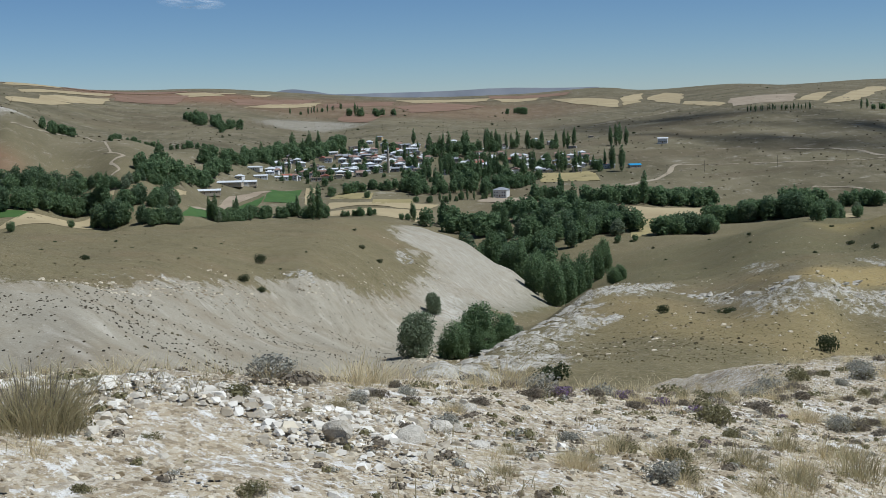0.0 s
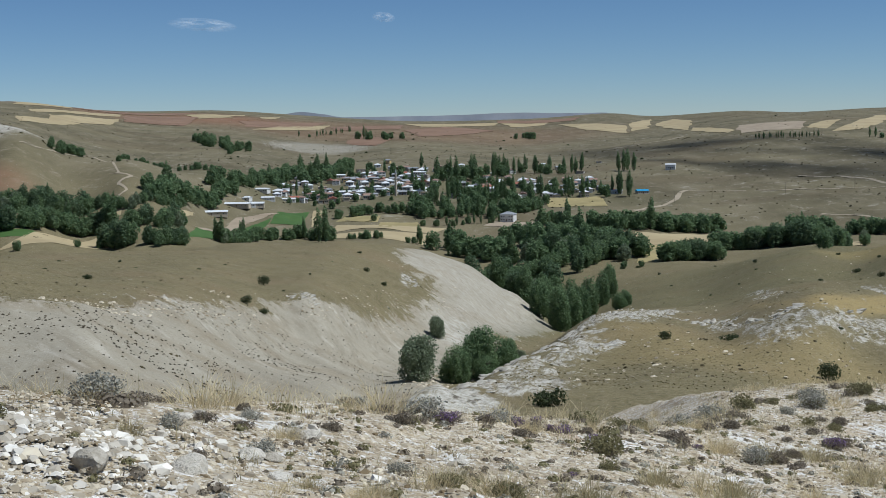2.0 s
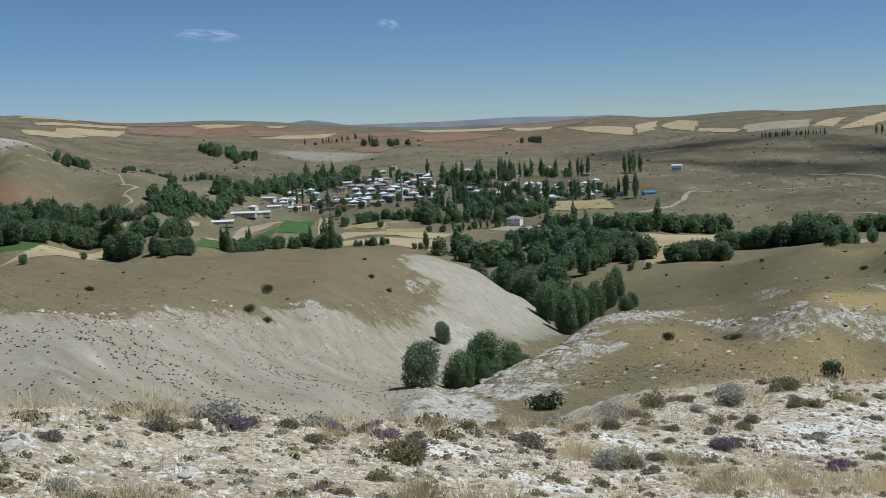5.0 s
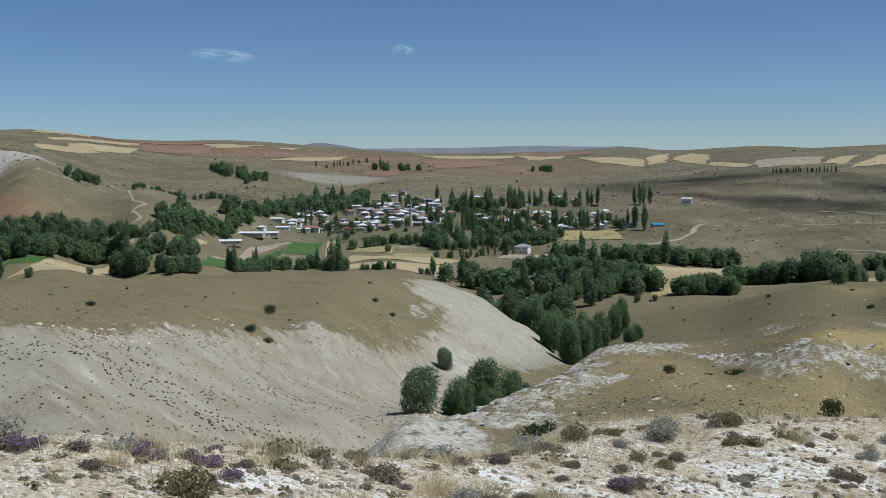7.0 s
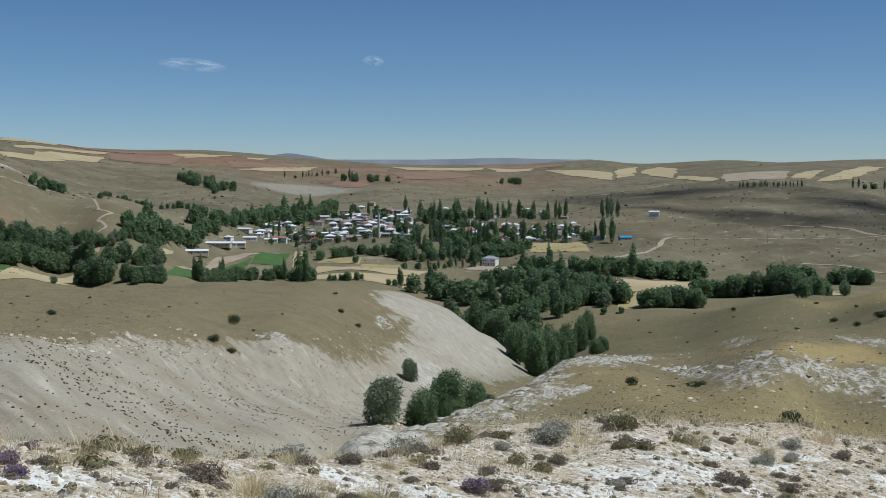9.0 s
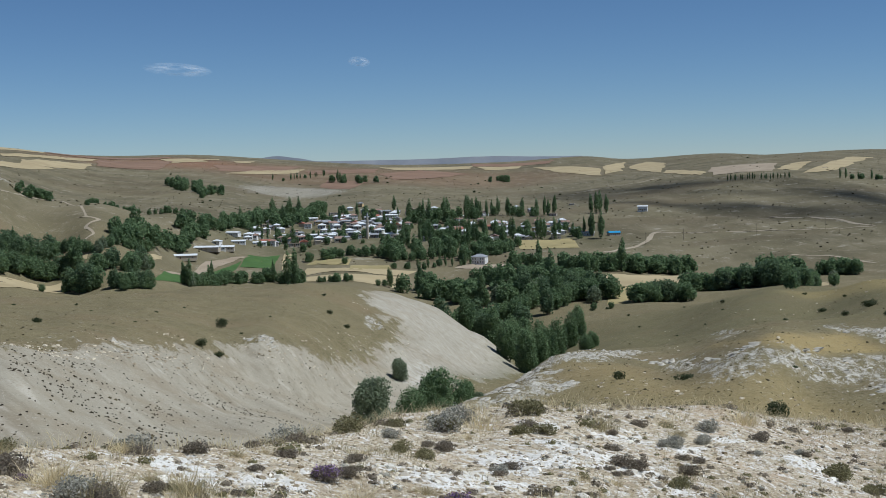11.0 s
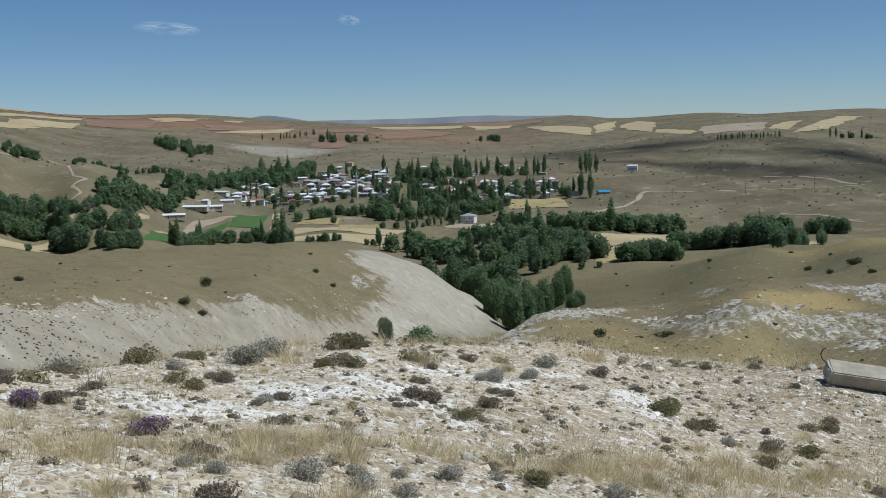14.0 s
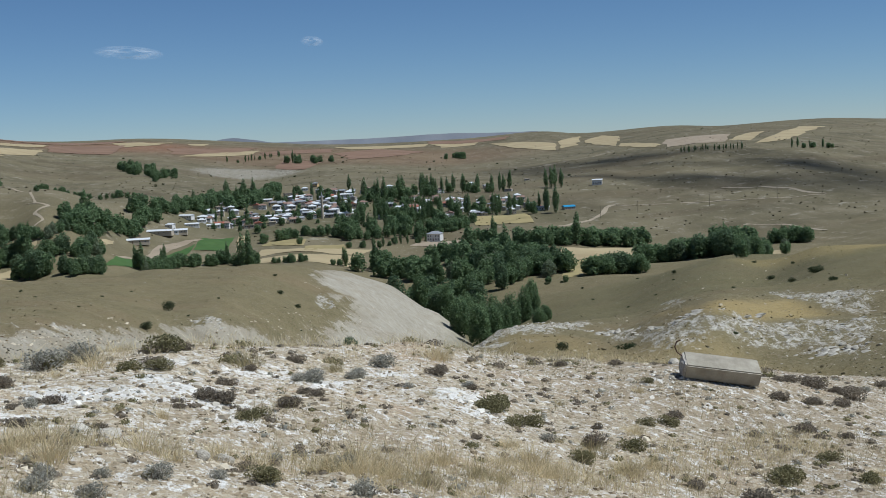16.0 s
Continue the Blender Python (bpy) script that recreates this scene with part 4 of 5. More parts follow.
YARD = [house("house", "small white house with rusty sheet roof", 7, 6, 2.8, 1.4, "gable", 0, 1, 1, False),
        house("house", "small tan outbuilding with flat roof", 8, 5, 2.6, 0, "flat", 1, 5, 1, False),
        house("house", "small white cottage with pale hipped roof", 7, 6.5, 3.0, 1.6, "hip", 0, 0, 1, False),
        house("house", "small stone outbuilding with grey roof", 7, 5, 2.6, 1.2, "gable", 3, 3, 1, False),
        house("house", "small tan house with red tiled roof", 7.5, 6, 2.9, 1.5, "gable", 1, 2, 1, False)]
PLOTS_WEST = [(-99, 1197), (-105, 1174), (-90, 1087), (-102, 1064), (-103, 1003), (-111, 995), (-77, 1021), (-88, 1034), (-134, 1001), (-137, 929), (-131, 910),
              (-112, 1191), (-116, 1078), (-112, 1129), (-84, 1150), (-122, 1010), (-124, 969), (-85, 1228), (-100, 1040), (-95, 1120), (-72, 1085), (-118, 1040)]
PLOTS_MIDDLE = [(-68, 1180), (-56, 1186), (-45, 1148), (-52, 1100), (-39, 1114), (-30, 1140), (-19, 1122), (-11, 1139), (-4, 1167), (4, 1142), (-51, 1307),
                (-44, 1346), (-36, 1266), (-15, 1226), (-8, 1195), (-1, 1228), (-25, 1166), (-69, 1117), (-56, 1069), (-46, 1039), (-36, 1048), (-30, 1061),
                (-18, 1082), (-11, 1082), (-6, 1053), (-59, 1025), (-75, 1168), (-60, 1140), (-53, 1227), (-66, 1266), (-26, 1090), (8, 1118), (-42, 1185), (-60, 1210)]
PLOTS_EAST = [(27, 1246), (38, 1310), (48, 1134), (63, 1127), (76, 1173), (55, 1170), (66, 1222), (90, 1138), (99, 1120), (101, 1062), (106, 1040), (74, 1032),
              (88, 1083), (125, 1059), (129, 1036), (153, 1053), (159, 1043), (87, 1248), (126, 1363), (140, 1320), (156, 1253), (188, 1364),
              (18, 1176), (37, 1105), (40, 1074), (119, 1092), (146, 1114), (113, 1141), (20, 1210), (110, 1070)]
for k_, (x_, y_) in enumerate(PLOTS_WEST + PLOTS_MIDDLE + PLOTS_EAST):
    h_ = copy_thing(random.choices(HOMES, (6, 4, 1, 2, 1, 1, 3, 3))[0], pose(x_ + random.uniform(-2, 2), y_ + random.uniform(-5, 5), height(x_, y_) + 0.3, 0, 0, random.choice((0, 0, 90, 12, -20, 30)) + random.uniform(-8, 8)))
    h_["group"] = "village houses"
    h_.scale = [random.uniform(0.58, 0.76)] * 3
for x0_, x1_, y0_, y1_, n_ in ((-125, -75, 1000, 1200, 26), (-75, 15, 1020, 1260, 62), (20, 165, 1030, 1180, 44)):
    for _ in range(n_):
        x_, y_ = random.uniform(x0_, x1_), random.uniform(y0_, y1_)
        h_ = copy_thing(random.choices(YARD, (3, 3, 4, 3, 1))[0], pose(x_, y_, height(x_, y_) + 0.2, 0, 0, random.choice((0, 90, 15, -20)) + random.uniform(-8, 8)))
        h_["group"] = "small houses and outbuildings"
SHED = house("barn", "long low farm shed with pale blue-grey roof", 34, 10, 3.0, 1.6, "gable", 1, 0)
SHED["category"] = "barn"
for x_, y_, r_, s_ in ((-151, 861, 8, 1.0), (-139, 903, -6, 0.8), (-128, 915, 4, 0.6)):
    copy_thing(SHED, pose(x_, y_, height(x_, y_) + .4, 0, 0, r_)).scale = (s_ * .66, .7, .7)
WHITE = house("house", "lone white building on the bare plain", 11, 8, 5.0, 1.2, "gable", 0, 0)
copy_thing(WHITE, pose(236, 1202, height(236, 1202) + .2, 0, 0, -15)).scale = (.85, .85, .85)
BLUE = house("house", "low building with bright blue sheet roof", 13, 9, 3.0, 1.8, "gable", 1, 4)
copy_thing(BLUE, pose(180, 1041, height(180, 1041) + .2, 0, 0, 10)).scale = (.75, .75, .75)
VILLA = house("house", "two-storey pale house with grey hipped roof beside the orchard", 13, 11, 6.2, 2.4, "hip", 0, 3, 2)
copy_thing(VILLA, pose(58, 906, height(58, 906) + .3, 0, 0, -20)).scale = (.8, .8, .8)
MINARET_X, MINARET_Y = -27, 1046
bm_ = bmesh.new()
stick(bm_, (0, 0, -1), (0, 0, 15), 1.1, 0.95, 12)
stick(bm_, (0, 0, 15), (0, 0, 15.6), 1.6, 1.6, 12)
stick(bm_, (0, 0, 15.6), (0, 0, 19), 0.8, 0.75, 12)
tower = tagged(new("minaret"), "slim pale stone minaret among the houses", "minaret")
tower.matrix_basis = pose(MINARET_X, MINARET_Y, height(MINARET_X, MINARET_Y))
part("shaft", bm_mesh("shaft", bm_, True), WALLS[1], tower)
bm_ = bmesh.new()
stick(bm_, (0, 0, 18.9), (0, 0, 23), 1.0, 0.03, 12)
part("spire", bm_mesh("spire", bm_), ROOFS[3], tower)
for p_ in HOMES + YARD + [SHED, WHITE, BLUE, VILLA]:
    discard(p_)

# poles of the power line on the plain
bm_ = bmesh.new()
stick(bm_, (0, 0, -.5), (0, 0, 9.5), 0.16, 0.11)
POST = bm_mesh("post", bm_, True)
ARM = box_mesh("crossarm", -.9, .9, -.07, .07, 8.8, 8.95)
for x_, y_ in ((196, 985), (232, 1010), (290, 1003), (344, 995)):
    q_ = tagged(new("utility_pole"), "weathered wooden utility pole on the plain", "utility pole", "utility poles")
    q_.matrix_basis = pose(x_, y_, height(x_, y_), 0, 0, 15)
    part("post", POST, BARK, q_)
    part("crossarm", ARM, BARK, q_)

# ---------------------------------------------------------------- bushes and rocks on the slopes
BUSH_LEAF = leafy("bush_leaves", (0.045, 0.062, 0.030), (0.105, 0.122, 0.058), 0.4)


def bush_kind(seed, w, h, n):
    q = random.Random(seed)
    lobes = [(q.uniform(-.3, .3) * w, q.uniform(-.3, .3) * w, h * q.uniform(.35, .6), w * q.uniform(.22, .34), h * q.uniform(.28, .42)) for _ in range(6)]
    base = tagged(new("bush"), "dark green rounded bush on the dry slope", "bush")
    part("stem", trunk_mesh(h * 0.6, 0.05, seed, 5, 0.5), BARK, base)
    part("foliage", leaf_cloud("foliage", lobes, n * 2, 0.085, seed), BUSH_LEAF, base)
    return base


BUSHES = [bush_kind(200 + k, 2.2, (1.3, 1.8, 1.0)[k], 420) for k in range(3)]
HILL_BUSHES = [(-75, 263, 1.1), (-46, 324, 1.75), (-44, 282, 1.4), (-40, 280, 1.2), (-22, 404, 1.1), (-16, 394, 1.1), (-27, 450, 0.8), (-64, 333, 0.5), (-39, 312, 0.45), (-80, 328, 0.55), (-89, 348, 0.5), (-97, 305, 0.6), (-60, 288, 0.45), (-104, 341, 0.6), (-61, 358, 0.4), (-36, 352, 0.4), (-33, 397, 0.4), (-14, 363, 0.5), (-101, 304, 0.6)]
SPUR_BUSHES = [(128, 333, 2.1), (133, 385, 1.4), (121, 332, 1.1), (127, 482, 1.0), (108, 584, 0.8), (101, 518, 0.7), (133, 575, 0.7), (114, 432, 0.7), (83, 277, 0.8), (100, 644, 1.6), (109, 645, 1.4), (110, 348, 0.8), (147, 445, 0.9), (147, 404, 0.7), (116, 289, 1.2), (100, 401, 0.5), (92, 407, 0.5), (59, 180, 0.5), (45, 191, 1.45), (36, 195, 1.1)]
for x_, y_, s_ in HILL_BUSHES + SPUR_BUSHES:
    stand(random.choice(BUSHES), x_, y_, s_ * 0.95, 1.1, "bushes on the slopes")
stand(BUSHES[1], 43.8, 137.5, 1.5, 0.95, "bushes on the slopes", "lone dark round tree on the dry meadow")
stand(BUSHES[0], 8.0, 107, 1.55, 1.0, "bushes on the slopes", "dark green bush at the foot of the hillside")
for k_ in range(26):
    x_, y_ = random.choice(((-260, 60), (60, 420))), random.uniform(1250, 2300)
    x_ = random.uniform(*x_) * y_ / 1400
    stand(random.choice(BUSHES), x_, y_, random.uniform(1.0, 2.4), 1.1, "scattered bushes on the far plateau")


def tufts(name, label, n, region, size, mat, seed, blades=9, shape=0.6, leaf=0.42):
    """Low growth strewn over a region, too small to count."""
    r = np.random.default_rng(seed)
    xy = region(r, n)
    z = land(xy[:, 0], xy[:, 1])
    c = np.repeat(np.concatenate([xy, z[:, None]], 1), blades, 0)
    s = np.repeat(size * r.uniform(0.5, 1.5, len(xy)), blades)
    m = len(c)
    d = r.normal(size=(m, 3))
    d[:, 2] = np.abs(d[:, 2])
    d /= np.linalg.norm(d, axis=1)[:, None]
    c = c + d * (s * 0.5 * r.uniform(0.35, 1.15, m))[:, None] * np.array([1, 1, shape])
    a = np.cross(d, r.normal(size=(m, 3)))
    a /= np.linalg.norm(a, axis=1)[:, None]
    b = np.cross(d, a)
    s = (s * leaf)[:, None]
    v = np.stack([c - a * s, c - b * s, c + a * s, c + b * s], 1).reshape(-1, 3)
    tagged(part(name, mesh(name, v, np.arange(m * 4).reshape(-1, 4)), mat), label, "scrub", kind="stuff")


def polar(az0, az1, r0, r1, keep=None):
    def pick(r, n):
        a, d = np.radians(r.uniform(az0, az1, n * 3)), np.exp(r.uniform(math.log(r0), math.log(r1), n * 3))
        p = np.stack([d * np.sin(a), d * np.cos(a)], 1)
        if keep is not None:
            p = p[r.uniform(size=len(p)) < keep(p[:, 0], p[:, 1])]
        return p[:n]
    return pick


SCRUB = leafy("low_scrub", (0.060, 0.050, 0.034), (0.130, 0.105, 0.070), 0.1)
SCRUB2 = leafy("dry_scrub", (0.085, 0.072, 0.040), (0.170, 0.140, 0.080), 0.1)
tufts("slope_scrub", "dark low scrub dotted over the pale slope", 2600, polar(-24, 3, 110, 420, lambda x, y: inside(x, y, MARL, 2) * (0.2 + 0.8 * (rough(x, y, 22, 61) > 0.1))), 0.22, SCRUB, 301, 12, 0.8)
tufts("meadow_scrub", "dry olive scrub on the hill tops", 800, polar(-24, 27, 130, 620, lambda x, y: 1 - 0.8 * inside(x, y, MARL, 2)), 0.36, SCRUB2, 302, 12)


def rock_mesh(seed, flat=0.7, cuts=13, rounds=3):
    """An angular stone of about one metre: a ball cut by planes."""
    q = random.Random(seed)
    bm = bmesh.new()
    bmesh.ops.create_icosphere(bm, subdivisions=rounds, radius=0.5)
    planes = []
    for _ in range(cuts):
        n = Vector((q.gauss(0, 1), q.gauss(0, 1), q.gauss(0, 1))).normalized()
        planes.append((n, q.uniform(0.22, 0.40)))
    for v in bm.verts:
        for n, d in planes:
            over = v.co.dot(n) - d
            if over > 0:
                v.co -= n * over * 0.92
        v.co *= 1 + q.uniform(-.03, .03)
        v.co.z *= flat
    return bm_mesh("stone", bm)


LIME = two_tone("chalky_limestone", (0.40, 0.355, 0.28), (0.72, 0.67, 0.58), 5, 0.92, 0.03, "object")
SLOPE_ROCK = two_tone("grey_limestone", (0.24, 0.21, 0.16), (0.62, 0.585, 0.51), 0.9, 0.92, 0.15)
ROCKS = [rock_mesh(400 + k, (0.55, 0.7, 0.85, 0.6, 0.5)[k]) for k in range(5)]
for m_ in ROCKS:
    m_.materials.append(LIME)


LEDGE = []
for m_ in ROCKS:
    c_ = m_.copy()
    c_.name = "boulder"
    c_.materials.clear()
    c_.materials.append(SLOPE_ROCK)
    LEDGE.append(c_)


def outcrop(x, y, rx, ry, turn, n, seed):
    """Ledges of broken rock lying together."""
    q = random.Random(seed)
    c, s = math.cos(turn), math.sin(turn)
    base = tagged(new("rock_outcrop"), "weathered pale limestone outcrop in the dry meadow", "rock", "rock outcrops")
    base.matrix_basis = pose(x, y, height(x, y))
    for k in range(n):
        u, v = q.gauss(0, 0.5) * rx, q.gauss(0, 0.5) * ry
        dx, dy = u * c - v * s, u * s + v * c
        size = 0.3 + 1.3 * q.random() ** 2.2
        m = pose(dx, dy, height(x + dx, y + dy) - height(x, y) + size * 0.05, q.uniform(-14, 14), q.uniform(-20, 6), math.degrees(turn) + q.uniform(-35, 35))
        part("boulder", q.choice(LEDGE), None, base, "", m @ Matrix.Diagonal((size * 1.7, size, size * 0.6, 1)))


for k_, o_ in enumerate(OUTCROPS[:13] + OUTCROPS[14:]):
    outcrop(*o_, 46, 500 + k_)
for k_, o_ in enumerate(((16, 194, 2.5, 9, 0.3), (9, 165, 2, 8, 0.2), (48, 292, 5, 14, 0.4))):
    outcrop(*o_, 36, 540 + k_)

# the range on the horizon, its haze painted into the base colour
bm_ = bmesh.new()
n_ = 60
for k_ in range(n_ + 1):
    u_ = k_ / n_
    x_ = -560 + 1250 * u_
    top_ = 8 + 24 * math.exp(-((x_ + 465) / 85) ** 2) + 5 * math.exp(-((x_ + 370) / 40) ** 2) + 6 * math.exp(-((x_ - 330) / 160) ** 2) + 1.2 * noise.noise((u_ * 22, 0, 0))
    bm_.verts.new((x_, 4660, -90))
    bm_.verts.new((x_, 4700 + 12 * noise.noise((u_ * 9, 3, 0)), top_))
bm_.verts.ensure_lookup_table()
for k_ in range(n_):
    a_ = 2 * k_
    bm_.faces.new((bm_.verts[a_], bm_.verts[a_ + 2], bm_.verts[a_ + 3], bm_.verts[a_ + 1]))
# blue-grey stands in for the air's haze, not the hill's own colour
HAZE_TINT = two_tone("haze_tinted_hillside", (0.27, 0.29, 0.33), (0.36, 0.37, 0.40), 0.012, 1.0)
tagged(part("backdrop", bm_mesh("backdrop", bm_, True), HAZE_TINT), "range on the horizon, tinted blue-grey for haze", "mountains", kind="structure")

# speckled growth far off
tufts("far_scrub", "dark scrub speckled over the far slopes", 2600, polar(-22, 26, 900, 2700), 1.5, SCRUB2, 303, 5)
OLIVE_CLUMP = leafy("olive_clumps", (0.110, 0.095, 0.045), (0.300, 0.245, 0.125), 0.15)
tufts("hill_grass", "olive grass clumps over the hill tops", 14000, polar(-23, 27, 120, 640, lambda x, y: 1 - inside(x, y, MARL, 2)), 0.17, OLIVE_CLUMP, 304, 5)

# ---------------------------------------------------------------- stony foreground
PEBBLE = two_tone("pebbles", (0.20, 0.15, 0.085), (0.70, 0.620, 0.475), 2, 0.92, 0.0, "island")


CHIP = two_tone("white_chalk_chips", (0.30, 0.25, 0.175), (0.85, 0.805, 0.715), 3, 0.92, 0.0, "island")


def pebbles(name, label, n, region, low, high, seed, power=2.5, mat=None):
    """Loose stones half sunk in the ground: eight-cornered lumps in one mesh."""
    r = np.random.default_rng(seed)
    xy = region(r, n)
    n = len(xy)
    z = land(xy[:, 0], xy[:, 1])
    s = low + (high - low) * r.uniform(size=n) ** power
    base = np.array([(1, 0, 0), (.4, .9, 0), (-.6, .8, 0), (-1, 0, 0), (-.5, -.85, 0), (.5, -.8, 0), (.66, .34, .8), (-.64, .42, .72), (.02, -.66, .76)])
    tri = np.array([(0, 1, 6), (1, 2, 7), (1, 7, 6), (2, 3, 7), (3, 4, 8), (3, 8, 7), (4, 5, 8), (5, 0, 6), (5, 6, 8), (6, 7, 8)])
    k = len(base)
    v = base[None] * (1 + r.uniform(-.28, .28, (n, k, 3))) * (s[:, None, None] * 0.5) * np.stack([r.uniform(.8, 1.5, n), r.uniform(.7, 1.1, n), r.uniform(.45, .95, n)], 1)[:, None, :]
    a = r.uniform(0, 6.283, n)
    c, q = np.cos(a)[:, None], np.sin(a)[:, None]
    v = np.stack([v[..., 0] * c - v[..., 1] * q, v[..., 0] * q + v[..., 1] * c, v[..., 2] - s[:, None] * 0.06], -1)
    v += np.stack([xy[:, 0], xy[:, 1], z], 1)[:, None, :]
    f = (tri[None] + (np.arange(n) * k)[:, None, None]).reshape(-1, 3)
    tagged(part(name, mesh(name, v.reshape(-1, 3), f), mat or PEBBLE), label, "stones", kind="stuff")


def bed(x0, x1, y0, y1, keep=None):
    def pick(r, n):
        p = np.stack([r.uniform(x0, x1, n * 4), r.uniform(y0, y1, n * 4)], 1)
        w = step(30, 4, p[:, 1]) * 0.8 + 0.2
        if keep is not None:
            w = w * keep(p[:, 0], p[:, 1])
        return p[r.uniform(size=len(p)) < w][:n]
    return pick


pebbles("gravel", "pale limestone gravel strewn over the hillside", 95000, bed(-7.5, 13, 0.5, 19, lambda x, y: (y < brow_line(x) + 2) * 1.0), 0.012, 0.046, 601, 2.6)
pebbles("stones", "loose pale limestone fragments", 3600, bed(-8, 16, 1, 22, lambda x, y: 0.35 + 0.65 * (rough(x, y, 2.5, 71) > 0.1)), 0.03, 0.085, 602, 3.5)
pebbles("rubble", "heap of broken white limestone rubble", 4200, lambda r, n: np.concatenate([np.stack([r.normal(-4.7, 0.75, n - 260), r.normal(3.1, 0.5, n - 260)], 1), np.stack([r.normal(7.95, 0.28, 260), r.normal(14.3, 0.3, 260)], 1)]), 0.015, 0.08, 603, 4, CHIP)
pebbles("chalk_chips", "white chalk fragments along the ledges", 10000, bed(-7, 11, 2, 16, lambda x, y: np.max([blob(x, y, *c) for c in CHALK], 0) ** 1.3), 0.015, 0.10, 604, 4, CHIP)

pebbles("slope_stones", "white stones strewn along the edge of the pale slope", 3800, polar(-20, 4, 200, 460, lambda x, y: step(0.02, 0.3, inside(x, y, MARL, 16)) * step(0.95, 0.6, inside(x, y, MARL, 16)) * (rough(x, y, 14, 66) > -0.1)), 0.2, 0.95, 605, 2.4)
pebbles("spur_stones", "pale stones scattered over the dry spur", 1100, polar(3, 26, 130, 520, lambda x, y: 0.15 + 0.85 * (rough(x, y, 12, 67) > 0.2)), 0.15, 0.8, 606, 3)

# ---------------------------------------------------------------- plants of the hillside
def cushion(name, label, n, leaf, mat, seed, height_=0.55, flowers=None, twigs=18, loose=1.0):
    """A low cushion shrub one metre across."""
    q = random.Random(seed)
    lobes = [(q.uniform(-.22, .22), q.uniform(-.22, .22), height_ * q.uniform(.25, .5), q.uniform(.16, .27), height_ * q.uniform(.35, .55)) for _ in range(7)]
    base = tagged(new(name), label, "shrub")
    bm = bmesh.new()
    for _ in range(twigs):
        a, r = q.uniform(0, 6.28), q.uniform(.1, .42) * loose
        stick(bm, (q.uniform(-.05, .05), q.uniform(-.05, .05), -.04), (math.cos(a) * r, math.sin(a) * r, height_ * q.uniform(.3, .72)), 0.010, 0.004, 4)
    part("stem", bm_mesh("stem", bm), TWIG, base)
    me = leaf_cloud("foliage", lobes, n, leaf, seed, 0.3)
    part("foliage", me, mat, base)
    if flowers:
        top = [(x, y, z + rz * 0.35, rx * 0.9, rz * 0.8) for x, y, z, rx, rz in lobes]
        part("flower", leaf_cloud("flower", top, flowers, leaf * 0.8, seed + 1, 0.3), BLOOM, base, "purple flower heads")
    return base


def grass_mesh(n, h, spread, seed, width=0.004):
    """Dry blades that bend outwards, three faces each."""
    r = np.random.default_rng(seed)
    a = r.uniform(0, 6.283, n)
    o = np.stack([np.cos(a), np.sin(a)], 1) * (r.uniform(0, 1, n) ** 0.7 * spread)[:, None]
    lean = np.stack([np.cos(a), np.sin(a)], 1) * r.uniform(.05, .8, n)[:, None] + r.normal(0, .3, (n, 2))
    H = h * r.uniform(.35, 1.1, n)
    side = np.stack([-np.sin(a + r.normal(0, .8, n)), np.cos(a)], 1) * width
    rows = []
    for t, w in ((0, 1), (.45, .9), (.8, .6), (1, .05)):
        c = o + lean * (H * t ** 1.7)[:, None]
        z = H * t * (1 - 0.12 * t)
        rows += [np.concatenate([c - side * w, z[:, None] - .02], 1), np.concatenate([c + side * w, z[:, None] - .02], 1)]
    v = np.stack(rows, 1)
    f = np.array([(0, 1, 3, 2), (2, 3, 5, 4), (4, 5, 7, 6)])
    return mesh("tuft", v.reshape(-1, 3), (f[None] + (np.arange(n) * 8)[:, None, None]).reshape(-1, 4))


TWIG = two_tone("grey_twigs", (0.13, 0.11, 0.085), (0.24, 0.21, 0.17), 8)
THYME_LEAF = leafy("thyme_leaves", (0.185, 0.155, 0.115), (0.345, 0.295, 0.225), 0.45)
GREEN_LEAF = leafy("cushion_leaves", (0.170, 0.158, 0.080), (0.320, 0.290, 0.155), 0.45)
GREY_LEAF = leafy("wormwood_leaves", (0.300, 0.290, 0.235), (0.520, 0.500, 0.425), 0.4)
BLOOM = leafy("purple_flowers", (0.150, 0.085, 0.220), (0.320, 0.205, 0.440), 0.2)
STRAW = leafy("dry_blades", (0.520, 0.425, 0.240), (0.820, 0.710, 0.470), 0.5)
OLIVE = leafy("olive_blades", (0.310, 0.270, 0.145), (0.540, 0.470, 0.280), 0.5)

THYME = [cushion("thyme_shrub", "low dark brown thyme cushion on stony ground", 1500, 0.026, THYME_LEAF, 700 + k, (.34, .4, .30)[k]) for k in range(3)]
PURPLE = [cushion("thyme_shrub", "dark thyme cushion in purple bloom", 1300, 0.026, THYME_LEAF, 710 + k, .40, 600) for k in range(2)]
GREEN = [cushion("cushion_shrub", "dense olive green cushion shrub", 1500, 0.026, GREEN_LEAF, 720 + k, .42) for k in range(2)]
GREY = [cushion("wormwood_shrub", "silvery grey-green wormwood shrub", 1200, 0.026, GREY_LEAF, 730 + k, .5, None, 30) for k in range(2)]


def grass_kind(label, n, h, spread, seed, mat):
    base = tagged(new("grass_tuft"), label, "grass")
    part("tuft", grass_mesh(n, h, spread, seed, 0.0042), mat, base)
    bm = bmesh.new()
    q = random.Random(seed)
    for _ in range(7):
        a, r = q.uniform(0, 6.28), q.uniform(.05, .4)
        stick(bm, (0, 0, -.03), (math.cos(a) * r, math.sin(a) * r, h * q.uniform(.9, 1.4)), 0.004, 0.002, 4)
    part("stalk", bm_mesh("stalk", bm), STRAW, base)
    return base


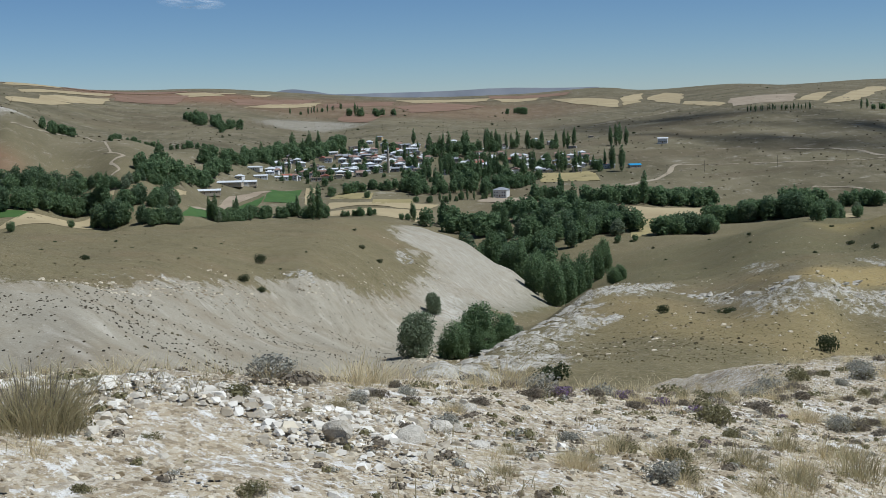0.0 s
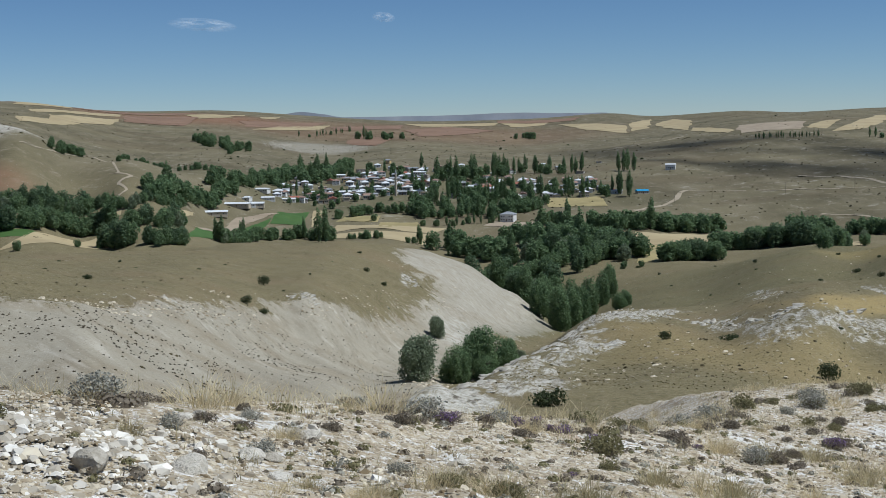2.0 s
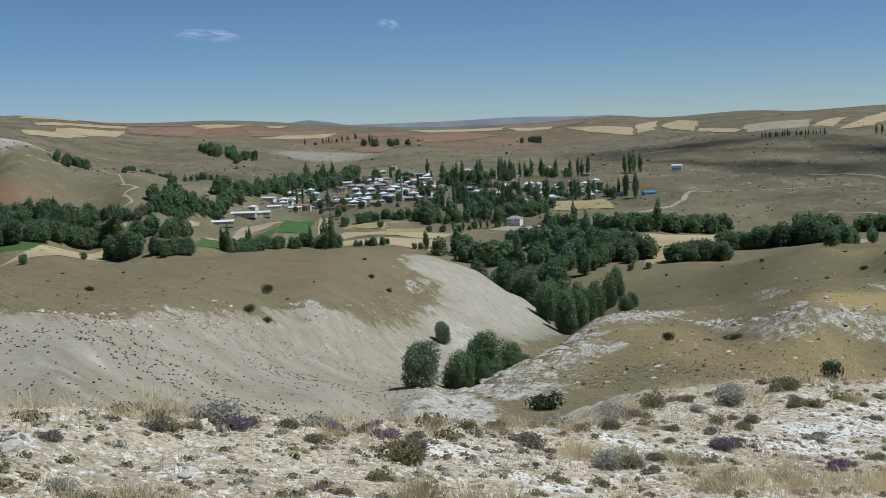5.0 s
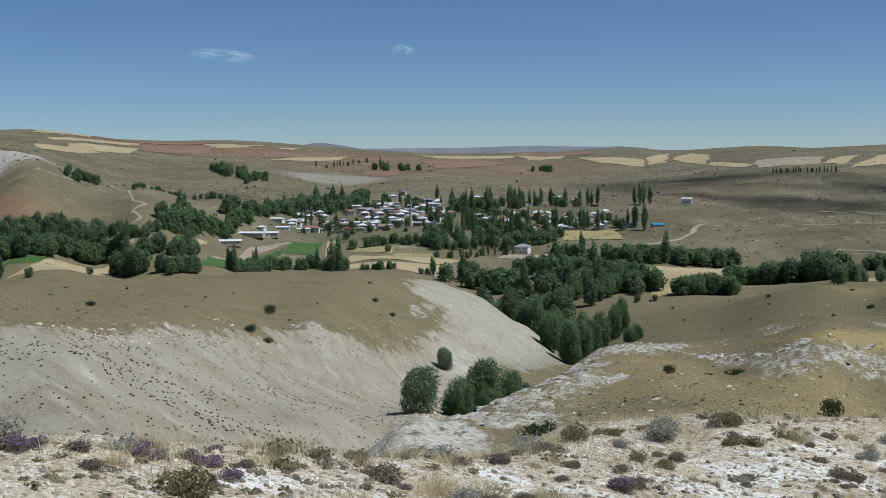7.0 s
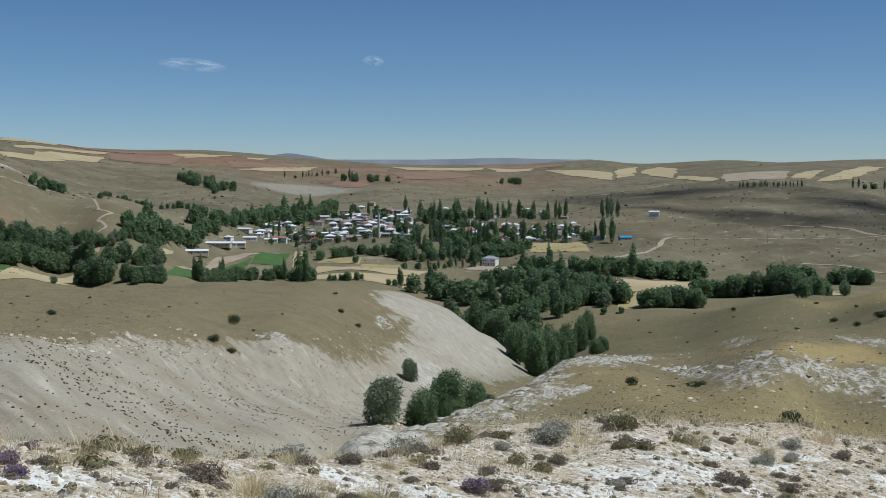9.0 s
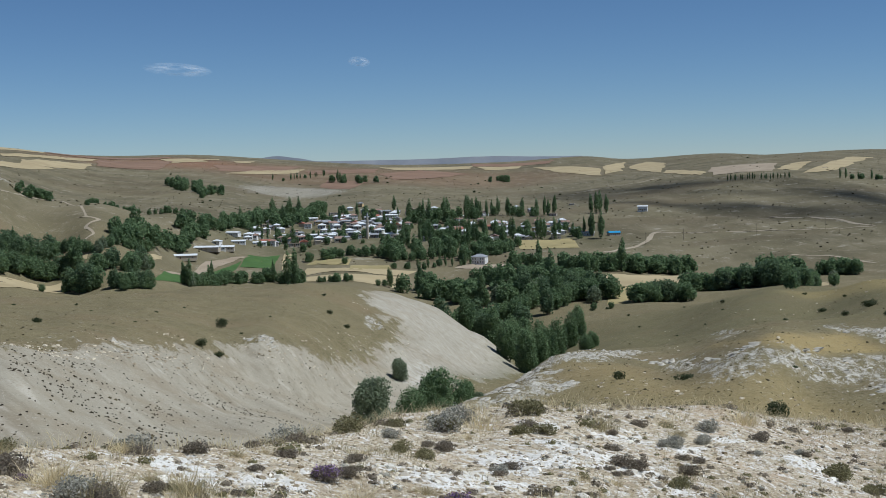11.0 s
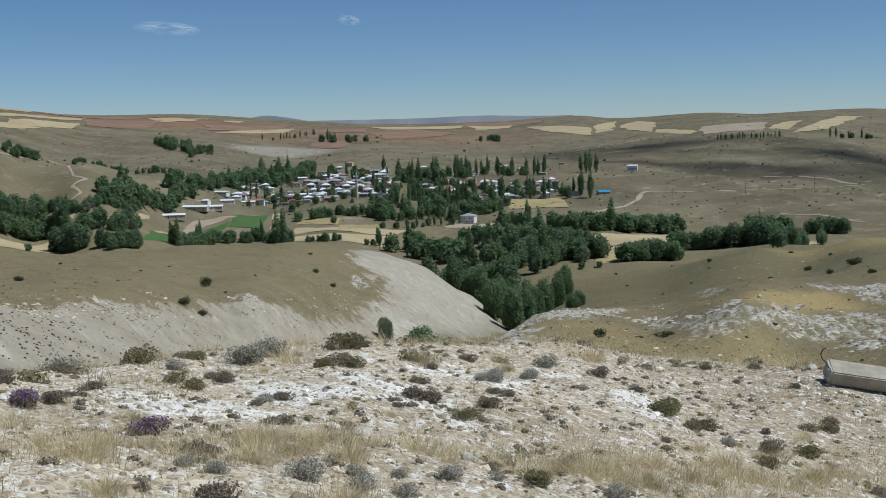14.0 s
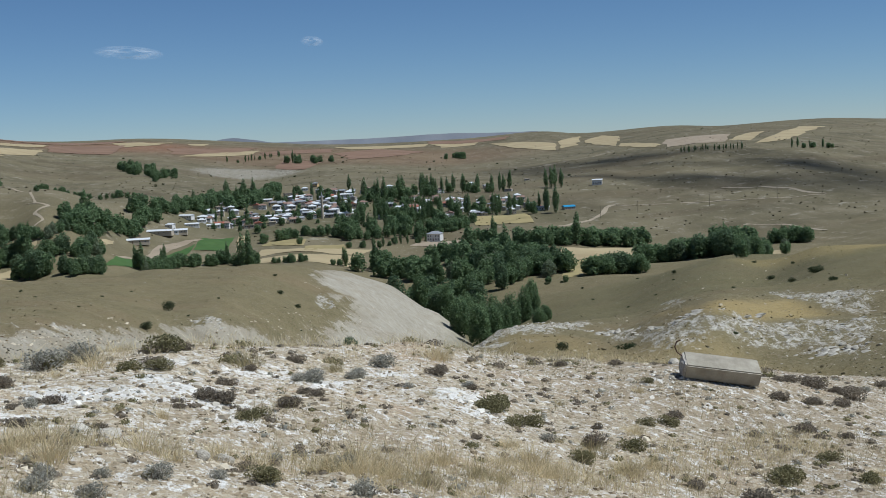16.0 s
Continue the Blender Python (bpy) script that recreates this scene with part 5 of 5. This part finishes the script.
TUFT = [grass_kind("tuft of dry straw-coloured grass", 380, .50, .38, 740, STRAW), grass_kind("olive tuft of half-dry grass", 380, .44, .40, 741, OLIVE),
        grass_kind("straggling dry grass among stones", 220, .60, .48, 742, STRAW)]

THYME_SPOTS_A = [(6.80, 11.86, 0.29), (10.17, 15.07, 0.41), (9.68, 15.50, 0.27), (9.87, 15.26, 0.34), (7.78, 10.79, 0.32), (2.62, 11.01, 0.18), (0.37, 10.64, 0.19), (0.66, 11.05, 0.20),
                 (7.08, 15.18, 0.17), (1.47, 9.37, 0.20)]
THYME_SPOTS_B = [(3.29, 13.83, 0.19), (3.93, 13.23, 0.18), (4.33, 13.77, 0.25), (5.64, 13.96, 0.26), (-1.86, 6.42, 0.18), (-0.43, 6.97, 0.08), (-2.82, 6.48, 0.17), (-3.70, 5.48, 0.15),
                 (-0.03, 6.65, 0.17), (0.13, 9.11, 0.21), (-4.69, 2.35, 0.10), (2.83, 7.03, 0.28), (2.46, 7.13, 0.11), (2.54, 9.74, 0.14), (-0.49, 7.43, 0.12), (-1.26, 7.55, 0.16),
                 (-1.65, 7.81, 0.18), (-2.06, 6.96, 0.19), (-0.90, 7.40, 0.10), (0.49, 7.73, 0.18), (1.46, 10.24, 0.14), (2.08, 11.90, 0.19), (2.19, 11.65, 0.27), (0.86, 9.19, 0.15),
                 (2.48, 9.28, 0.13), (2.61, 10.54, 0.17), (0.93, 11.45, 0.28), (5.92, 13.32, 0.18), (3.84, 11.58, 0.29), (4.36, 11.68, 0.24), (1.50, 10.32, 0.19), (1.00, 9.83, 0.21),
                 (0.91, 7.91, 0.11), (3.60, 11.26, 0.14), (3.75, 11.60, 0.28), (3.62, 11.07, 0.13), (4.57, 12.17, 0.16), (4.38, 11.84, 0.16), (6.93, 12.57, 0.15), (5.81, 11.53, 0.12),
                 (8.40, 12.92, 0.15), (9.16, 14.29, 0.29), (9.54, 14.37, 0.26), (9.81, 14.38, 0.23), (10.52, 15.84, 0.26), (9.04, 12.90, 0.15), (9.34, 13.06, 0.18), (-3.58, 4.70, 0.16),
                 (-2.72, 5.89, 0.21), (-3.78, 4.59, 0.18), (-1.55, 4.68, 0.14), (0.24, 7.48, 0.18), (0.40, 7.22, 0.12)]
PURPLE_SPOTS = [(-1.20, 7.04, 0.19), (1.34, 9.26, 0.29), (-1.84, 7.31, 0.20), (-1.81, 7.67, 0.19), (-1.41, 7.48, 0.21), (-1.53, 7.58, 0.16), (-2.34, 6.98, 0.18), (-1.98, 8.09, 0.17),
                 (-1.59, 8.38, 0.17), (-0.25, 7.89, 0.13), (-1.67, 4.79, 0.11), (-2.38, 6.84, 0.26), (2.16, 8.77, 0.28)]
GREEN_SPOTS = [(7.44, 12.87, 0.21), (3.12, 13.60, 0.41), (7.67, 12.99, 0.23), (7.08, 11.88, 0.25), (-4.68, 2.27, 0.12), (-4.74, 1.44, 0.13), (-1.30, 6.09, 0.38), (-1.39, 5.23, 0.17),
                 (-4.21, 1.96, 0.13), (-4.15, 1.59, 0.13), (-4.41, 3.00, 0.16), (-2.44, 3.49, 0.18), (-2.17, 3.51, 0.21), (-2.22, 2.94, 0.21), (0.59, 7.83, 0.14), (3.21, 12.80, 0.27),
                 (1.78, 12.94, 0.24), (-0.63, 8.69, 0.20), (-0.87, 8.34, 0.19), (-1.11, 8.13, 0.15), (4.18, 11.16, 0.21), (6.10, 12.78, 0.35), (6.32, 12.42, 0.26), (6.57, 11.36, 0.26),
                 (8.74, 11.91, 0.21), (8.15, 11.36, 0.35), (4.39, 8.70, 0.21), (8.61, 14.59, 0.28), (7.81, 14.43, 0.17), (8.81, 11.24, 0.26), (1.85, 11.59, 0.24), (2.06, 11.26, 0.25),
                 (2.30, 12.86, 0.32), (2.96, 12.75, 0.26), (4.12, 11.01, 0.20), (6.05, 12.70, 0.32), (6.18, 12.16, 0.23)]
GREY_SPOTS = [(3.78, 13.77, 0.12), (4.36, 10.14, 0.12), (0.11, 7.44, 0.28), (-2.32, 7.61, 0.14), (2.31, 13.41, 0.31), (1.75, 12.12, 0.22), (3.43, 7.88, 0.21), (3.62, 8.44, 0.14),
                 (4.18, 8.62, 0.13), (4.96, 8.98, 0.22), (5.91, 13.41, 0.17), (5.34, 12.94, 0.12), (4.37, 12.89, 0.17), (4.83, 13.24, 0.15), (2.46, 13.40, 0.36), (2.74, 7.59, 0.16),
                 (3.15, 7.78, 0.26), (3.39, 8.23, 0.18), (3.65, 8.04, 0.18), (3.91, 8.43, 0.19), (4.49, 12.94, 0.21), (5.92, 13.39, 0.16), (-3.86, 4.18, 0.17), (0.13, 7.56, 0.28),
                 (-3.05, 6.91, 0.17), (4.51, 12.97, 0.27), (4.88, 13.35, 0.22)]
TUFT_SPOTS = [(6.03, 10.41, 0.16), (2.45, 12.32, 0.17), (-3.35, 2.46, 0.08), (-5.05, 1.81, 0.21), (-0.89, 4.19, 0.43), (-1.48, 3.50, 0.32), (-1.73, 3.67, 0.31), (-3.95, 5.41, 0.38),
                 (-4.47, 4.85, 0.23), (-5.17, 2.43, 0.29), (-5.36, 1.84, 0.31), (0.23, 7.55, 0.36), (-0.10, 8.01, 0.24), (-1.13, 7.94, 0.21), (-0.59, 8.49, 0.22), (7.22, 12.35, 0.22),
                 (7.65, 14.09, 0.17), (3.55, 10.73, 0.16), (6.76, 13.48, 0.16), (-3.06, 3.10, 0.17), (-1.19, 4.73, 0.29), (-0.95, 4.69, 0.29), (-2.23, 3.53, 0.21), (-2.74, 2.82, 0.23),
                 (-3.96, 3.59, 0.18), (-0.71, 4.89, 0.29), (-0.08, 7.79, 0.29)]
ROCK_SPOTS = [(4.08, 9.73, 0.13), (5.18, 9.39, 0.07), (8.38, 15.52, 0.14), (1.05, 7.11, 0.07), (1.31, 7.18, 0.06), (-1.19, 5.90, 0.06), (-3.90, 2.70, 0.17), (-4.49, 3.58, 0.08),
                 (3.18, 9.93, 0.13), (3.37, 9.83, 0.16), (4.03, 9.16, 0.10), (8.37, 13.19, 0.07), (8.39, 14.99, 0.11), (-3.20, 4.89, 0.12), (-3.34, 4.98, 0.10), (-3.31, 3.87, 0.12),
                 (-3.83, 4.76, 0.13), (-3.88, 4.55, 0.11), (-3.20, 3.35, 0.15), (-4.80, 3.24, 0.13), (-3.26, 4.77, 0.12), (-3.40, 4.93, 0.08), (-3.41, 3.78, 0.15), (-3.58, 3.05, 0.19),
                 (-2.33, 4.80, 0.11)]
for kinds_, spots_, group_ in ((THYME, THYME_SPOTS_A + THYME_SPOTS_B, "thyme cushions"), (PURPLE, PURPLE_SPOTS, "flowering thyme cushions"),
                               (GREEN, GREEN_SPOTS, "green cushion shrubs"), (GREY, GREY_SPOTS, "wormwood shrubs"), (TUFT, TUFT_SPOTS, "grass tufts")):
    for x_, y_, s_ in spots_:
        stand(random.choice(kinds_), x_, y_, s_ * 1.0, random.uniform(0.95, 1.25), group_, "", 0.01)
r_ = np.random.default_rng(5)
for x_, y_ in bed(-7.5, 13, 2.2, 17)(r_, 330):
    stand(random.choice(THYME + TUFT + TUFT + GREY[:1]), float(x_), float(y_), random.uniform(0.08, 0.24), 1.2, "small plants between the stones", "", 0.01)
for x_, y_ in ((-2.97, 6.71), (-2.51, 7.21), (-1.79, 7.45), (-0.49, 8.26), (-0.22, 9.60), (0.44, 11.12), (0.99, 11.99), (1.43, 12.47),
                 (2.11, 12.73), (3.16, 13.48), (3.71, 13.64), (4.49, 13.91), (-3.71, 5.93), (-4.67, 5.29), (-5.34, 4.42), (5.03, 14.28),
                 (5.86, 15.03), (-4.18, 5.63), (0.00, 10.51), (2.68, 12.96)):
    stand(random.choice(TUFT + GREEN + GREY + THYME), x_ + random.uniform(-.2, .2), y_ + random.uniform(-.4, .2), random.uniform(0.22, 0.4), 1.3, "shrubs along the brow", "", 0.02)

for k_ in range(36):
    x_ = random.uniform(0.6, 7.2)
    stand(random.choice(TUFT + TUFT[:2]), x_, 6.5 + 0.68 * x_ + random.gauss(0, 0.35), random.uniform(0.17, 0.34), 1.15, "tufts in the grass band", "", 0.02)

# tall dry bush beside the heap
big = tagged(new("dry_bush"), "tall tangled half-dry bush beside the rubble", "bush")
big.matrix_basis = pose(-5.15, 2.2, height(-5.15, 2.2) - .02) @ Matrix.Scale(0.40, 4)
part("tuft", grass_mesh(1700, 0.80, 0.55, 760, 0.0032), OLIVE, big)
part("foliage", leaf_cloud("foliage", [(0, 0, .16, .42, .2), (.25, .1, .12, .3, .15), (-.25, -.1, .12, .3, .15)], 900, 0.022, 761), GREEN_LEAF, big)
bm_ = bmesh.new()
for k_ in range(60):
    a_, l_ = random.uniform(0, 6.28), random.uniform(.1, .5)
    stick(bm_, (math.cos(a_) * .15, math.sin(a_) * .15, -.05), (math.cos(a_) * l_, math.sin(a_) * l_, random.uniform(.4, .85)), 0.005, 0.002, 4)
part("stalk", bm_mesh("stalk", bm_), TWIG, big)


def meadow(name, label, n, region, h, mat, seed):
    """Thin dry grass too dense to count."""
    r = np.random.default_rng(seed)
    xy = region(r, n)
    g = grass_mesh(16 * len(xy), h, 0.14, seed, 0.0017)
    v = np.empty(len(g.vertices) * 3, np.float32)
    g.vertices.foreach_get("co", v)
    v = v.reshape(len(xy), -1, 3)
    v = v * r.uniform(.35, 1.25, (len(xy), 1, 1)) + np.stack([xy[:, 0], xy[:, 1], land(xy[:, 0], xy[:, 1])], 1)[:, None, :]
    g.vertices.foreach_set("co", v.astype(np.float32).ravel())
    g.update()
    tagged(part(name, g, mat), label, "grass", kind="stuff")


meadow("dry_grass", "band of pale dry grass across the slope", 2400, bed(0.5, 9.0, 6.0, 13.2, lambda x, y: step(0.62, 0.2, np.abs(y - 6.5 - 0.68 * x + 0.5 * rough(x, y, 1.5, 81)))), 0.13, STRAW, 771)
meadow("thin_grass", "thin olive grass scattered over the stones", 4200, bed(-8, 14, 1.5, 17, lambda x, y: 0.06 + step(0.05, 0.6, rough(x, y, 1.6, 83))), 0.10, OLIVE, 772)
meadow("brow_grass", "dry grass fringe along the brow", 1600, bed(-8, 10, 5, 20, lambda x, y: step(1.6, 0.4, np.abs(y - brow_line(x)))), 0.17, STRAW, 773)

patchy = lambda x, y: (0.15 + 0.85 * (rough(x, y, 1.3, 86) > 0.0)) * (y < brow_line(x) + 1.5)
tufts("small_cushions", "small dark brown cushion plants between the stones", 1700, bed(-8, 14, 1.5, 17, patchy), 0.075, THYME_LEAF, 781, 46, 0.5, 0.11)
tufts("grey_herbs", "small silvery herbs between the stones", 700, bed(-8, 14, 1.5, 17, patchy), 0.065, GREY_LEAF, 782, 40, 0.7, 0.11)
tufts("olive_herbs", "small olive herbs between the stones", 1000, bed(-8, 14, 1.5, 17, patchy), 0.07, GREEN_LEAF, 783, 46, 0.6, 0.105)
along_brow = lambda x, y: step(1.1, 0.2, np.abs(y - brow_line(x) + 0.6)) * (0.2 + 0.8 * (rough(x, y, 1.0, 87) > -0.05))
tufts("brow_scrub", "low olive and brown growth along the brow", 260, bed(-8, 11, 2, 19, along_brow), 0.20, GREEN_LEAF, 784, 130, 0.55, 0.06)
tufts("brow_herbs", "dry brown herbs along the brow", 220, bed(-8, 11, 2, 19, along_brow), 0.17, THYME_LEAF, 785, 110, 0.5, 0.065)
for x_, y_, s_ in ROCK_SPOTS:
    o_ = part("rock", random.choice(ROCKS), None)
    o_.matrix_basis = pose(x_, y_, height(x_, y_) + s_ * .12, random.uniform(-15, 15), random.uniform(-15, 15), random.uniform(0, 360)) @ Matrix.Scale(s_ * 1.1, 4)
    tagged(o_, "pale angular limestone rock on the hillside", "rock", "rocks on the hillside")

# fallen concrete post with a bent reinforcing bar
CONCRETE = two_tone("weathered_concrete", (0.27, 0.24, 0.185), (0.44, 0.40, 0.32), 5, 0.92, 0.02)
BROKEN = two_tone("broken_concrete", (0.33, 0.30, 0.25), (0.58, 0.54, 0.48), 30, 0.95, 0.02)
IRON = two_tone("rusty_iron", (0.09, 0.05, 0.035), (0.17, 0.10, 0.07), 20, 0.7)
post = tagged(new("concrete_post"), "fallen broken concrete post with bent rusty rebar", "concrete post")
post.matrix_basis = pose(8.64, 14.58, height(8.64, 14.58) + .12, 24, 9.5, -3) @ Matrix.Diagonal((0.88, 0.9, 0.74, 1))
bm_ = bmesh.new()
box(bm_, -.47, .42, -.15, .15, -.11, .11)
bmesh.ops.bevel(bm_, geom=bm_.edges[:], offset=0.015, segments=2, affect="EDGES")
part("beam", bm_mesh("beam", bm_), CONCRETE, post)
bm_ = bmesh.new()
bmesh.ops.create_icosphere(bm_, subdivisions=3, radius=1)
q_ = random.Random(9)
for v_ in bm_.verts:
    v_.co = Vector((-.46 + v_.co.x * .045, max(-.135, min(.135, v_.co.y * .2)), max(-.1, min(.1, v_.co.z * .16)))) + Vector([q_.uniform(-.01, .01) for _ in range(3)])
part("broken_end", bm_mesh("broken_end", bm_), BROKEN, post, "rough broken concrete end")
bm_ = bmesh.new()
way_ = [(-.46, .05, .08), (-.5, .06, .1), (-.56, .06, .14), (-.6, .07, .22), (-.59, .08, .3), (-.55, .08, .33)]
for a_, b_ in zip(way_, way_[1:]):
    stick(bm_, a_, b_, .008, .008)
part("rebar", bm_mesh("rebar", bm_, True), IRON, post, "bent rusty reinforcing bar")

# ---------------------------------------------------------------- clouds
def cloud_mat(name, strength, veil):
    """White vapour that thins out towards the edge of its sheet."""
    n = Nodes(name, 1.0)
    coords = n.add("ShaderNodeTexCoord").outputs["Generated"]
    m = n.add("ShaderNodeMapping")
    m.inputs["Location"].default_value, m.inputs["Scale"].default_value = (-1, -1, -1), (2, 2, 2)
    n.put(coords, m.inputs["Vector"])
    g = n.add("ShaderNodeTexGradient")
    g.gradient_type = "SPHERICAL"
    n.put(m.outputs[0], g.inputs[0])
    t = n.add("ShaderNodeTexNoise")
    t.inputs["Scale"].default_value, t.inputs["Detail"].default_value, t.inputs["Roughness"].default_value = 5, 6, 0.65
    n.put(coords, t.inputs["Vector"])
    a = n.sum(n.span(g.outputs["Fac"], 0.0, 0.5), n.span(t.outputs["Fac"], *veil), "MULTIPLY")
    clear, mixed = n.add("ShaderNodeBsdfTransparent"), n.add("ShaderNodeMixShader")
    n.put(n.sum(a, strength, "MULTIPLY"), mixed.inputs[0])
    n.tree.links.new(clear.outputs[0], mixed.inputs[1])
    n.tree.links.new(n.bsdf.outputs[0], mixed.inputs[2])
    n.tree.links.new(mixed.outputs[0], n.tree.nodes["Material Output"].inputs[0])
    return n.done((0.92, 0.92, 0.92))


def cloud(label, m, w, d, mat, lift):
    """A gently billowed veil."""
    n = 24
    u, v = (g.ravel() for g in np.meshgrid(np.linspace(-1, 1, n), np.linspace(-1, 1, n)))
    pts = np.stack([u * w / 2, v * d / 2, lift * (1 - u * u) * (1 - v * v) + lift * 0.4 * rough(u, v, 0.4, 95)], 1)
    i, j = (g.ravel() for g in np.meshgrid(np.arange(n - 1), np.arange(n - 1)))
    f = np.stack([i + j * n, i + 1 + j * n, i + 1 + (j + 1) * n, i + (j + 1) * n], -1)
    ob = part("cloud", mesh("cloud", pts, f, True), mat, None, "", m)
    tagged(ob, label, "cloud", "small clouds")


WISP, SHEET = cloud_mat("cloud_wisp", 0.42, (0.33, 0.62)), cloud_mat("cloud_sheet", 0.88, (-0.1, 0.35))
cloud("flat white cumulus cloud over the plain", pose(845, 1195, 840, 0, 0, -68), 900, 270, SHEET, 18)
cloud("thin wisp of white cloud", pose(-765, 4400, 336, 62, 4, 8), 250, 58, WISP, 5)
cloud("tiny white cloud wisp", pose(-135, 4400, 352, 62, 6, 2), 85, 45, WISP, 4)

for p_ in BROAD + TALL + NEAR + BUSHES + THYME + PURPLE + GREEN + GREY + TUFT:
    discard(p_)
